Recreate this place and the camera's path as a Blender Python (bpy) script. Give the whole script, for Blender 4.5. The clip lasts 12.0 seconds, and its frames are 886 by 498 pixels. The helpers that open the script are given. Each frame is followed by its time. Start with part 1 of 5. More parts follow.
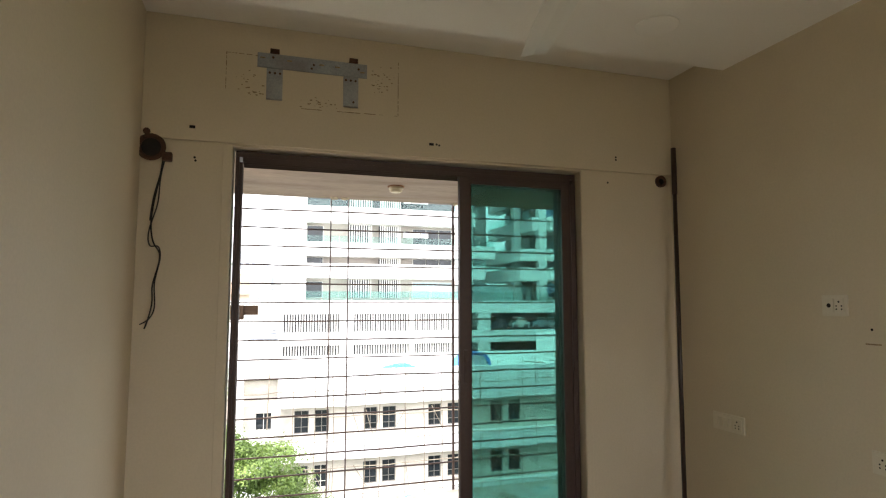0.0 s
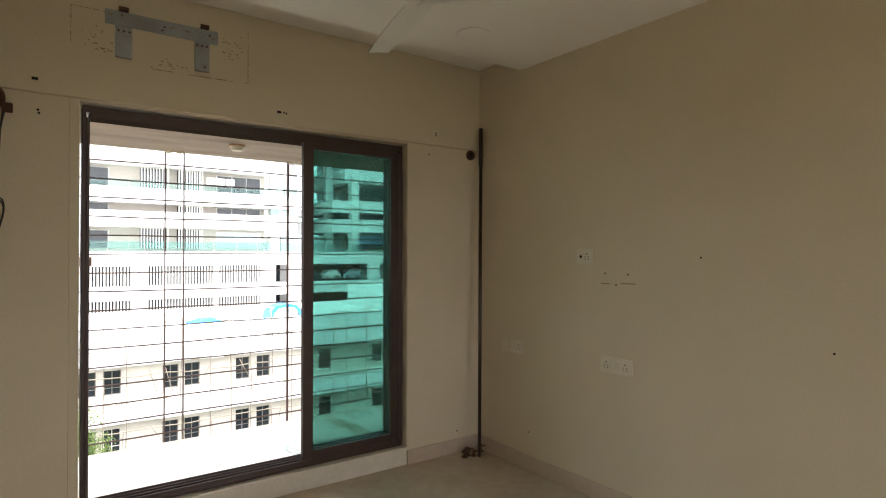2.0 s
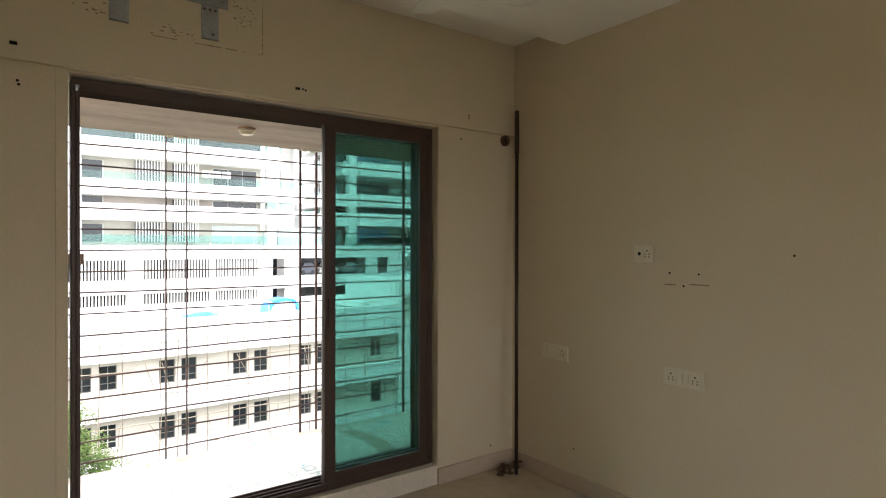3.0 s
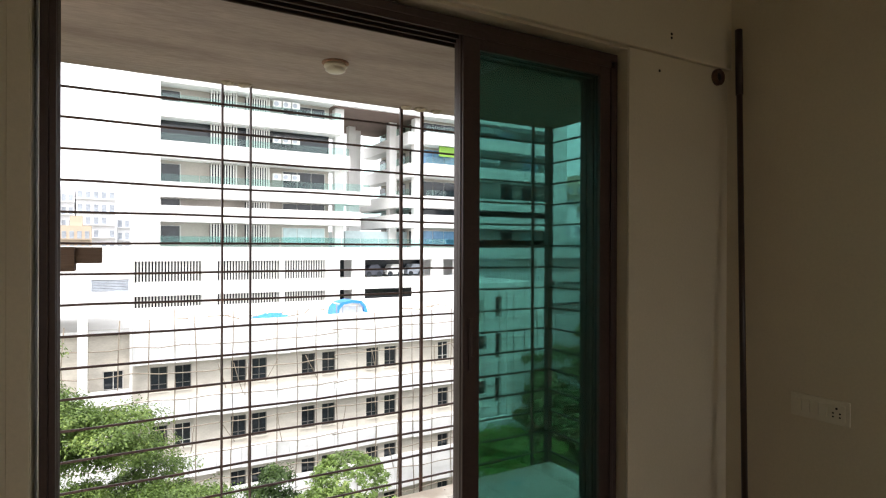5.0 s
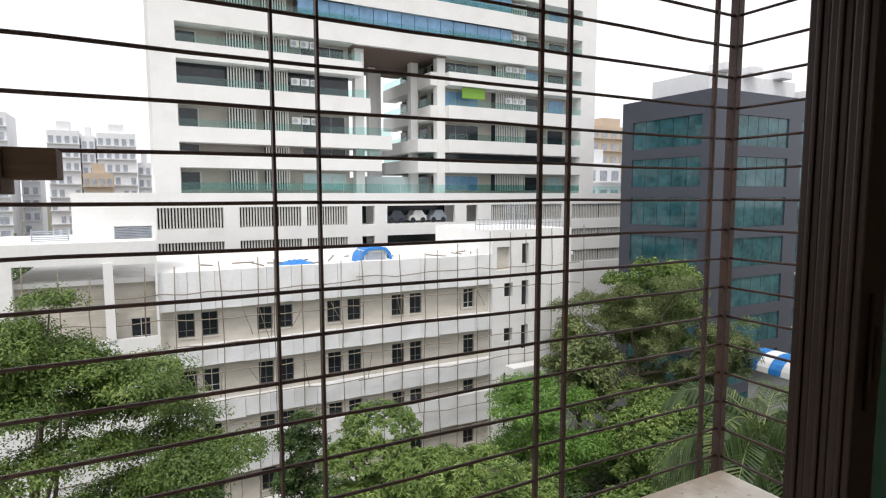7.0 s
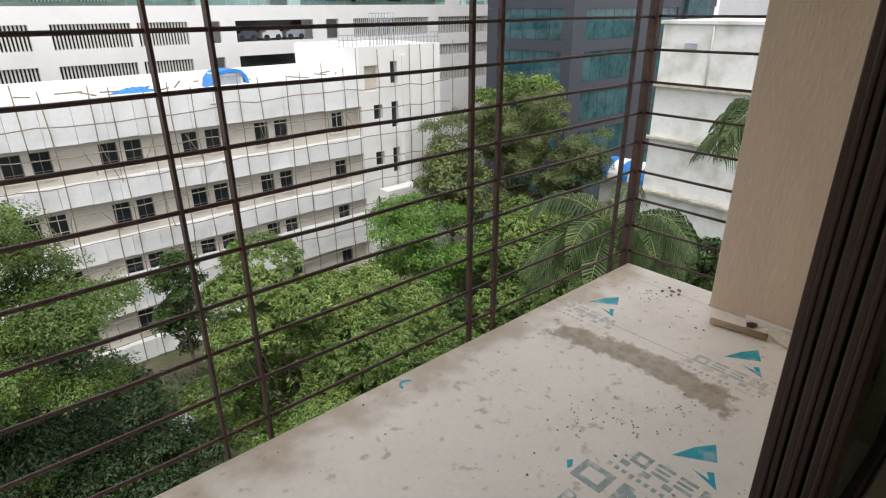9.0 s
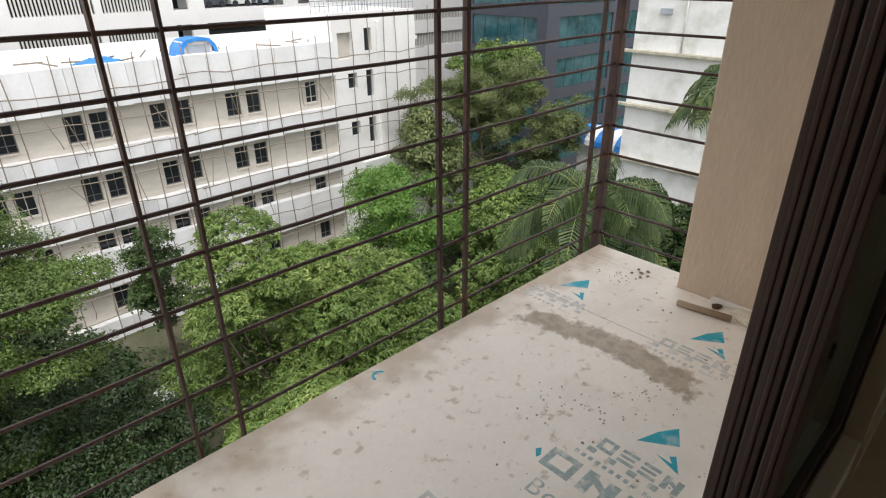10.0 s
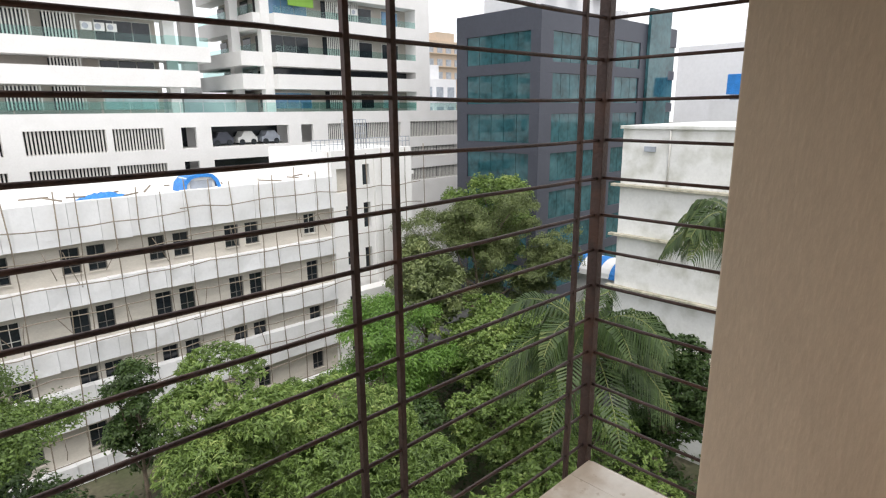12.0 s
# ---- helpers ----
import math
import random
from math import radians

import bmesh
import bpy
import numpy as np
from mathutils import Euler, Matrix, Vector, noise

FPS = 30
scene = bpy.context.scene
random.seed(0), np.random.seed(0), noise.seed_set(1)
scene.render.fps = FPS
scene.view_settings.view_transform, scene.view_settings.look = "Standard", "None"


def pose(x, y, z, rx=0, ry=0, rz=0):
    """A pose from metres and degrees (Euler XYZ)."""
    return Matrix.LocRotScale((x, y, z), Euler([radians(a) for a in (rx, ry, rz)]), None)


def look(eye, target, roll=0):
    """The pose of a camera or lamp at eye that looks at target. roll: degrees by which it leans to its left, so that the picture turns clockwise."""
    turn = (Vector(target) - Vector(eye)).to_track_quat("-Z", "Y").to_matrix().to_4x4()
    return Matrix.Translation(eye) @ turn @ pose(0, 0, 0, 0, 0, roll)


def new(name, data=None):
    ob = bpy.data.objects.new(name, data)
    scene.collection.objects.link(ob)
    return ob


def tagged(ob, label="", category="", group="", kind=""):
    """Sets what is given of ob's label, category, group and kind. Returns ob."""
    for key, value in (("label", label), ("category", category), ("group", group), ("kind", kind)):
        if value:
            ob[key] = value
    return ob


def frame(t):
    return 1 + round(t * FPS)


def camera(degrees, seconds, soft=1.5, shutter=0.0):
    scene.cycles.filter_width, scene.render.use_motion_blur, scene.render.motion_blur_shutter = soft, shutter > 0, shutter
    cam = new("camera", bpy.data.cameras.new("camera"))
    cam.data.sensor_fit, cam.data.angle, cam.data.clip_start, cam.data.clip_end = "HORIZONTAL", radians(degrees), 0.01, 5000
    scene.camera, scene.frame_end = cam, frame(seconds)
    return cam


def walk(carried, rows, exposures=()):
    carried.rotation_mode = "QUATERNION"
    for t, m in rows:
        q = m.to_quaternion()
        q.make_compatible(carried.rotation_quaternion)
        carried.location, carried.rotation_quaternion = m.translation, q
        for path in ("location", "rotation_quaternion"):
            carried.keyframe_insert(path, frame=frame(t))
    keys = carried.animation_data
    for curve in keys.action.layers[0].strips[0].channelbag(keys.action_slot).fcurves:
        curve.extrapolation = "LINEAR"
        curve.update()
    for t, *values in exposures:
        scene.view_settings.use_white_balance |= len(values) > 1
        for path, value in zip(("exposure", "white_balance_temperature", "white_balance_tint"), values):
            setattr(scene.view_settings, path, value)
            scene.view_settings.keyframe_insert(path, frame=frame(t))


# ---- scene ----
cam = camera(75.3, 12.0, soft=1.2)
PATH = [
    (0, (0.169, -2.949, 1.466), (0.75, -1.043, 1.646), 0.0),
    (0.5, (-0.002, -3.132, 1.474), (0.795, -1.304, 1.633), 0.1),
    (1, (-0.074, -3.284, 1.469), (0.967, -1.579, 1.563), -0.1),
    (1.5, (-0.154, -3.37, 1.454), (0.98, -1.723, 1.492), -0.0),
    (2, (-0.208, -3.385, 1.47), (0.958, -1.76, 1.482), 0.1),
    (2.5, (-0.149, -3.28, 1.473), (1.012, -1.651, 1.468), -0.0),
    (2.7, (-0.176, -3.132, 1.486), (1.009, -1.521, 1.475), 0.1),
    (4.5, (0.104, -1.955, 1.475), (1.132, -0.24, 1.47), 0.2),
    (5, (0.153, -1.606, 1.438), (1.148, 0.129, 1.435), 0.2),
    (5.5, (0.209, -1.214, 1.429), (1.162, 0.545, 1.43), 0.2),
    (6, (0.179, -0.896, 1.4), (1.084, 0.887, 1.39), 0.2),
    (6.5, (0.241, -0.613, 1.365), (1.149, 1.167, 1.266), 0.1),
    (8.3, (0.257, -0.127, 1.278), (1.391, 1.448, 0.794), -0.3),
    (8.5, (0.244, -0.109, 1.256), (1.422, 1.405, 0.691), -0.1),
    (9, (0.225, -0.08, 1.23), (1.435, 1.31, 0.453), -0.4),
    (9.5, (0.228, -0.079, 1.249), (1.436, 1.255, 0.376), -0.5),
    (10, (0.27, -0.079, 1.298), (1.503, 1.23, 0.423), -0.5),
    (10.5, (0.338, -0.066, 1.344), (1.62, 1.234, 0.527), -0.8),
    (11, (0.54, -0.002, 1.369), (1.881, 1.302, 0.661), -0.7),
    (11.5, (0.695, 0.067, 1.396), (2.051, 1.411, 0.802), -0.6),
    (12, (0.783, 0.188, 1.426), (2.124, 1.595, 0.958), -0.6),
]
walk(cam, [(t, look(eye, target, roll)) for t, eye, target, roll in PATH],
     exposures=[(0, 2.20), (1, 2.26), (2.7, 2.19), (4.5, 1.5), (5, 1.26), (5.5, 0.80), (6, 0.40), (6.5, 0.13), (8.5, 0.14), (9, 0.26), (9.5, 0.36), (10.5, 0.46), (11, 0.56), (11.5, 0.56), (12, 0.32)])

# ---- light ----
SUN_EL, SUN_AZ = 62.0, 215.0
world = bpy.data.worlds.new("overcast_sky")
scene.world = world
world.use_nodes = True
wt = world.node_tree
wt.nodes.clear()
sky = wt.nodes.new("ShaderNodeTexSky")
sky.sky_type = "NISHITA"
sky.sun_disc = False
sky.sun_elevation = radians(SUN_EL)
sky.sun_rotation = radians(SUN_AZ)
sky.air_density, sky.dust_density, sky.ozone_density = 1.0, 6.0, 1.0
pale = wt.nodes.new("ShaderNodeHueSaturation")
pale.inputs["Saturation"].default_value = 0.22
back = wt.nodes.new("ShaderNodeBackground")
back.inputs["Strength"].default_value = 0.15
wout = wt.nodes.new("ShaderNodeOutputWorld")
cloud = wt.nodes.new("ShaderNodeMix")
cloud.data_type = "RGBA"
cloud.inputs[0].default_value = 0.75
cloud.inputs[7].default_value = (8.6, 8.7, 9.0, 1)
wt.links.new(sky.outputs[0], pale.inputs["Color"])
wt.links.new(pale.outputs[0], cloud.inputs[6])
wt.links.new(cloud.outputs[2], back.inputs["Color"])
wt.links.new(back.outputs[0], wout.inputs["Surface"])

sun_data = bpy.data.lights.new("sun", "SUN")
sun_data.energy, sun_data.angle, sun_data.color = 1.2, radians(14), (1.0, 0.96, 0.9)
sun = new("sun", sun_data)
_el, _az = radians(SUN_EL), radians(SUN_AZ)
_to = Vector((math.sin(_az) * math.cos(_el), math.cos(_az) * math.cos(_el), math.sin(_el)))
sun.matrix_world = look(tuple(_to * 80), (0, 0, 0))

# ---- tools ----
def mat(name, color, rough=0.7, metal=0.0, var=0.12, scale=8.0, fine=60.0, bump=0.15, spec=0.5, stain=None, stain_amt=0.0,
        stain_scale=1.2, per_object=0.0, stretch=(1, 1, 1), bump_dist=0.01, coords="Object", glow=None):
    """A material with broad and fine variation of the base colour, stains and fine relief."""
    m = bpy.data.materials.new(name)
    m.use_nodes = True
    nt = m.node_tree
    nt.nodes.clear()
    out = nt.nodes.new("ShaderNodeOutputMaterial")
    b = nt.nodes.new("ShaderNodeBsdfPrincipled")
    nt.links.new(b.outputs[0], out.inputs["Surface"])
    b.inputs["Roughness"].default_value = rough
    b.inputs["Metallic"].default_value = metal
    b.inputs["Specular IOR Level"].default_value = spec
    tc = nt.nodes.new("ShaderNodeNewGeometry" if coords == "World" else "ShaderNodeTexCoord")
    mp = nt.nodes.new("ShaderNodeMapping")
    mp.inputs["Scale"].default_value = stretch
    nt.links.new(tc.outputs["Position" if coords == "World" else "Object"], mp.inputs["Vector"])
    n1 = nt.nodes.new("ShaderNodeTexNoise")
    n1.inputs["Scale"].default_value, n1.inputs["Detail"].default_value = scale, 4
    n2 = nt.nodes.new("ShaderNodeTexNoise")
    n2.inputs["Scale"].default_value, n2.inputs["Detail"].default_value = fine, 3
    for n in (n1, n2):
        nt.links.new(mp.outputs[0], n.inputs["Vector"])
    add = nt.nodes.new("ShaderNodeMath")
    add.operation = "ADD"
    nt.links.new(n1.outputs["Fac"], add.inputs[0])
    nt.links.new(n2.outputs["Fac"], add.inputs[1])
    rng = nt.nodes.new("ShaderNodeMapRange")
    rng.inputs["From Min"].default_value, rng.inputs["From Max"].default_value = 0.6, 1.4
    rng.inputs["To Min"].default_value, rng.inputs["To Max"].default_value = 1 - var, 1 + var
    nt.links.new(add.outputs[0], rng.inputs["Value"])
    value = rng.outputs[0]
    if per_object:
        oi = nt.nodes.new("ShaderNodeObjectInfo")
        r2 = nt.nodes.new("ShaderNodeMapRange")
        r2.inputs["To Min"].default_value, r2.inputs["To Max"].default_value = 1 - per_object, 1 + per_object
        nt.links.new(oi.outputs["Random"], r2.inputs["Value"])
        mu = nt.nodes.new("ShaderNodeMath")
        mu.operation = "MULTIPLY"
        nt.links.new(value, mu.inputs[0])
        nt.links.new(r2.outputs[0], mu.inputs[1])
        value = mu.outputs[0]
    sc = nt.nodes.new("ShaderNodeVectorMath")
    sc.operation = "SCALE"
    sc.inputs[0].default_value = color
    nt.links.new(value, sc.inputs["Scale"])
    colour = sc.outputs[0]
    if stain:
        n3 = nt.nodes.new("ShaderNodeTexNoise")
        n3.inputs["Scale"].default_value, n3.inputs["Detail"].default_value = stain_scale, 6
        nt.links.new(mp.outputs[0], n3.inputs["Vector"])
        r3 = nt.nodes.new("ShaderNodeMapRange")
        r3.inputs["From Min"].default_value, r3.inputs["From Max"].default_value = 0.5, 0.72
        r3.inputs["To Max"].default_value = stain_amt
        nt.links.new(n3.outputs["Fac"], r3.inputs["Value"])
        mx = nt.nodes.new("ShaderNodeMix")
        mx.data_type = "RGBA"
        nt.links.new(r3.outputs[0], mx.inputs[0])
        nt.links.new(colour, mx.inputs[6])
        mx.inputs[7].default_value = (*stain, 1)
        colour = mx.outputs[2]
    nt.links.new(colour, b.inputs["Base Color"])
    if bump:
        bp = nt.nodes.new("ShaderNodeBump")
        bp.inputs["Strength"].default_value, bp.inputs["Distance"].default_value = bump, bump_dist
        nt.links.new(add.outputs[0], bp.inputs["Height"])
        nt.links.new(bp.outputs[0], b.inputs["Normal"])
    return m


def glass(name, color, rough=0.02, film=0.0):
    """Thin clear or tinted glass: tinted transparency under a Fresnel gloss."""
    m = bpy.data.materials.new(name)
    m.use_nodes = True
    nt = m.node_tree
    nt.nodes.clear()
    out = nt.nodes.new("ShaderNodeOutputMaterial")
    tr = nt.nodes.new("ShaderNodeBsdfTransparent")
    tr.inputs["Color"].default_value = (*color, 1)
    gl = nt.nodes.new("ShaderNodeBsdfGlossy")
    gl.inputs["Roughness"].default_value = rough
    gl.inputs["Color"].default_value = (0.9, 0.95, 0.95, 1)
    lw = nt.nodes.new("ShaderNodeLayerWeight")
    lw.inputs["Blend"].default_value = 0.5
    pw = nt.nodes.new("ShaderNodeMath")
    pw.operation = "POWER"
    pw.inputs[1].default_value = 4.0
    nt.links.new(lw.outputs["Facing"], pw.inputs[0])
    fr = nt.nodes.new("ShaderNodeMath")
    fr.operation = "MULTIPLY_ADD"
    fr.inputs[1].default_value, fr.inputs[2].default_value = 0.55, 0.035
    nt.links.new(pw.outputs[0], fr.inputs[0])
    mx = nt.nodes.new("ShaderNodeMixShader")
    nt.links.new(fr.outputs[0], mx.inputs[0])
    nt.links.new(tr.outputs[0], mx.inputs[1])
    nt.links.new(gl.outputs[0], mx.inputs[2])
    if film:
        # a thin film of dust that scatters some of the daylight
        du = nt.nodes.new("ShaderNodeBsdfTranslucent")
        du.inputs["Color"].default_value = (0.42, 0.72, 0.68, 1)
        no = nt.nodes.new("ShaderNodeTexNoise")
        no.inputs["Scale"].default_value, no.inputs["Detail"].default_value = 3.0, 6
        am = nt.nodes.new("ShaderNodeMath")
        am.operation = "MULTIPLY"
        am.inputs[1].default_value = film * 2
        nt.links.new(no.outputs["Fac"], am.inputs[0])
        m2 = nt.nodes.new("ShaderNodeMixShader")
        nt.links.new(am.outputs[0], m2.inputs[0])
        nt.links.new(mx.outputs[0], m2.inputs[1])
        nt.links.new(du.outputs[0], m2.inputs[2])
        mx = m2
    nt.links.new(mx.outputs[0], out.inputs["Surface"])
    return m


def add_box(bm, x0, y0, z0, x1, y1, z1, bevel=0.0):
    """A box between two corners, into bm."""
    vs = [bm.verts.new(c) for c in ((x0, y0, z0), (x1, y0, z0), (x1, y1, z0), (x0, y1, z0),
                                    (x0, y0, z1), (x1, y0, z1), (x1, y1, z1), (x0, y1, z1))]
    fs = [bm.faces.new([vs[i] for i in f]) for f in ((0, 3, 2, 1), (4, 5, 6, 7), (0, 1, 5, 4), (1, 2, 6, 5), (2, 3, 7, 6), (3, 0, 4, 7))]
    if bevel:
        es = list({e for f in fs for e in f.edges})
        bmesh.ops.bevel(bm, geom=es, offset=bevel, segments=2, profile=0.6, affect="EDGES")


def box_bm(x0, y0, z0, x1, y1, z1, bevel=0.0):
    bm = bmesh.new()
    add_box(bm, x0, y0, z0, x1, y1, z1, bevel)
    return bm


def add_tube(bm, a, b, r0, r1=None, n=8, caps=True):
    """A round bar from a to b, into bm."""
    a, b = Vector(a), Vector(b)
    r1 = r0 if r1 is None else r1
    q = (b - a).to_track_quat("Z", "Y").to_matrix()
    rings = []
    for p, r in ((a, r0), (b, r1)):
        rings.append([bm.verts.new(p + q @ Vector((r * math.cos(2 * math.pi * i / n), r * math.sin(2 * math.pi * i / n), 0))) for i in range(n)])
    for i in range(n):
        j = (i + 1) % n
        f = bm.faces.new((rings[0][i], rings[0][j], rings[1][j], rings[1][i]))
        f.smooth = True
    if caps:
        bm.faces.new(rings[0][::-1])
        bm.faces.new(rings[1])


def add_path_tube(bm, pts, r, n=6):
    """One bent round bar through the points, into bm."""
    rings = []
    for i, p in enumerate(pts):
        d = (pts[min(i + 1, len(pts) - 1)] - pts[max(i - 1, 0)]).normalized()
        q = d.to_track_quat("Z", "Y").to_matrix()
        rings.append([bm.verts.new(p + q @ Vector((r * math.cos(2 * math.pi * k / n), r * math.sin(2 * math.pi * k / n), 0))) for k in range(n)])
    for a, b in zip(rings, rings[1:]):
        for i in range(n):
            j = (i + 1) % n
            bm.faces.new((a[i], a[j], b[j], b[i])).smooth = True
    bm.faces.new(rings[0][::-1])
    bm.faces.new(rings[-1])


def add_lathe(bm, profile, centre, n=24, axis="Z"):
    """Turns a profile of (radius, height) round an axis through centre, into bm."""
    rings = []
    for r, h in profile:
        ring = []
        for i in range(n):
            a = 2 * math.pi * i / n
            p = Vector((r * math.cos(a), r * math.sin(a), h))
            if axis == "X":
                p = Vector((h, p.x, p.y))
            if axis == "Y":
                p = Vector((p.x, h, p.y))
            ring.append(bm.verts.new(p + Vector(centre)))
        rings.append(ring)
    for k in range(len(rings) - 1):
        for i in range(n):
            j = (i + 1) % n
            f = bm.faces.new((rings[k][i], rings[k][j], rings[k + 1][j], rings[k + 1][i]))
            f.smooth = True
    bm.faces.new(rings[0][::-1])
    bm.faces.new(rings[-1])


def part(name, bm, material, parent=None, label=""):
    """Links bm as one mesh object, under parent where one is given."""
    me = bpy.data.meshes.new(name)
    bmesh.ops.recalc_face_normals(bm, faces=bm.faces)
    bm.to_mesh(me)
    bm.free()
    me.materials.append(material)
    ob = new(name, me)
    if parent is not None:
        ob.parent = parent
        ob.matrix_parent_inverse = parent.matrix_world.inverted()
    if label:
        ob["label"] = label
    return ob


def thing(name, at, label, category, group=""):
    """An empty at a thing's base, which holds its parts."""
    e = new(name)
    e.empty_display_size = 0.05
    e.matrix_world = Matrix.Translation(at)
    bpy.context.view_layer.update()
    return tagged(e, label, category, group)


def settle(ob, dx, dz):
    """Moves a whole thing, with its parts, sideways and up or down."""
    ob.location.x += dx
    ob.location.z += dz


def structure(name, bm, material, label):
    return tagged(part(name, bm, material), label, name.split("_")[0], kind="structure")

# ---- materials of the room ----
wall_paint = mat("cream_wall_paint", (0.64, 0.56, 0.415), 0.62, var=0.05, scale=1.5, fine=90, bump=0.06, stain=(0.52, 0.42, 0.28), stain_amt=0.22, stain_scale=1.4)
ceiling_paint = mat("white_ceiling_paint", (0.86, 0.84, 0.79), 0.7, var=0.03, scale=1.2, fine=120, bump=0.04)
floor_tile = mat("polished_beige_tile", (0.50, 0.41, 0.31), 0.16, var=0.12, scale=3.0, fine=14, bump=0.02)
skirt_tile = mat("beige_skirting_tile", (0.52, 0.42, 0.33), 0.3, var=0.1, scale=4.0, fine=30, bump=0.03)
sill_stone = mat("pale_sill_stone", (0.70, 0.64, 0.55), 0.35, var=0.08, scale=5, fine=40, bump=0.03)
brown_alu = mat("brown_anodised_aluminium", (0.062, 0.038, 0.033), 0.4, metal=0.25, var=0.15, scale=6, fine=80, bump=0.03)
green_glass = glass("green_tinted_glass", (0.62, 0.755, 0.735))
outer_plaster = mat("beige_textured_plaster", (0.60, 0.475, 0.355), 0.9, var=0.08, scale=2, fine=30, bump=0.22, stretch=(3, 3, 0.7), stain=(0.36, 0.28, 0.2), stain_amt=0.35, stain_scale=1.3)
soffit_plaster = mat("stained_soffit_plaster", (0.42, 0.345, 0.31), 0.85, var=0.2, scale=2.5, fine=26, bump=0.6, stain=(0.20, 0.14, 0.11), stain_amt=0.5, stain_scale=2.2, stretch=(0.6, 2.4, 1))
board_white = mat("white_foam_board", (0.78, 0.74, 0.68), 0.55, var=0.05, scale=4, fine=60, bump=0.05, stain=(0.52, 0.44, 0.35), stain_amt=0.4, stain_scale=3.0)
grill_paint = mat("rusty_brown_grill_paint", (0.075, 0.045, 0.04), 0.55, metal=0.2, var=0.3, scale=12, fine=90, bump=0.3, stain=(0.14, 0.06, 0.035), stain_amt=0.5, stain_scale=9)

# ---- room shell ----
XL, XR, YB = -0.42, 2.545, -6.4
Z_POCKET, Z_CEIL = 2.847, 2.735
OX0, OX1, OZ1 = -0.012, 1.912, 2.225
Y_OUT = 0.20

bm = bmesh.new()
add_box(bm, XL - 0.2, 0, -0.15, OX0, Y_OUT, 3.0)
add_box(bm, OX1, 0, -0.15, XR + 0.2, Y_OUT, 3.0)
add_box(bm, OX0, 0, OZ1, OX1, Y_OUT, 3.0)
wall_north = structure("wall_north", bm, wall_paint, "cream painted wall round a wide balcony door")
structure("wall_west", box_bm(XL - 0.2, YB, -0.15, XL, 0, 3.0), wall_paint, "plain cream painted side wall")
structure("wall_east", box_bm(XR, YB, -0.15, XR + 0.2, 0, 3.0), wall_paint, "plain cream painted wall with sockets")
bm = bmesh.new()
# unseen opening behind the camera, added to let more daylight into the room
BX0, BX1, BZ0, BZ1 = 0.45, 2.45, 0.55, 2.4
add_box(bm, XL - 0.2, YB - 0.2, -0.15, BX0, YB, 3.0)
add_box(bm, BX1, YB - 0.2, -0.15, XR + 0.2, YB, 3.0)
add_box(bm, BX0, YB - 0.2, -0.15, BX1, YB, BZ0)
add_box(bm, BX0, YB - 0.2, BZ1, BX1, YB, 3.0)
structure("wall_south", bm, wall_paint, "unseen cream back wall with an opening added for daylight")
bm = bmesh.new()
add_box(bm, XL, YB, Z_CEIL, XR, -0.46, 3.0)
add_box(bm, XL, -0.46, Z_POCKET, XR, 0, 3.0)
structure("ceiling", bm, ceiling_paint, "white false ceiling with a raised curtain pocket")
structure("floor", box_bm(XL, YB, -0.15, XR, 0, 0.0), floor_tile, "polished beige tile floor")

# ---- balcony door ----
structure("door_sill", box_bm(OX0, -0.004, 0.0, OX1, Y_OUT, 0.122, 0.004), sill_stone, "pale stone sill under the sliding door")
FX0, FX1, FZ0, FZ1, FY0, FY1 = 0.0, 1.9, 0.125, 2.212, 0.04, 0.170
door = thing("door_1", (0.95, 0.1, FZ0), "brown aluminium sliding balcony door, half open", "door")
door["kind"] = "structure"


def frame_rail(name, boxes, parent, material=None):
    b = bmesh.new()
    for c in boxes:
        add_box(b, *c, 0.003)
    return part(name, b, material or brown_alu, parent)


W = 0.034
frame_rail("head_track", [(FX0, FY0, FZ1 - 0.030, FX1, FY1, FZ1)] + [(FX0 + W, y, FZ1 - 0.055, FX1 - W, y + 0.006, FZ1 - 0.029) for y in (FY0, FY0 + 0.043, FY0 + 0.083, FY1 - 0.006)], door)
frame_rail("sill_track", [(FX0, FY0, FZ0, FX1, FY1, FZ0 + 0.022)] + [(FX0 + W, y, FZ0 + 0.021, FX1 - W, y + 0.006, FZ0 + 0.044) for y in (FY0, FY0 + 0.043, FY0 + 0.083, FY1 - 0.006)], door)
for name, x0, x1 in (("jamb", FX0, FX0 + 0.018), ("jamb", FX1 - 0.018, FX1)):
    lip = (x1, x1 + 0.016) if x0 == FX0 else (x0 - 0.016, x0)
    frame_rail(name, [(x0, FY0, FZ0 + 0.022, x1, FY1, FZ1 - 0.030)] + [(lip[0], y, FZ0 + 0.045, lip[1], y + 0.006, FZ1 - 0.056) for y in (FY0, FY0 + 0.043, FY0 + 0.083, FY1 - 0.006)], door)
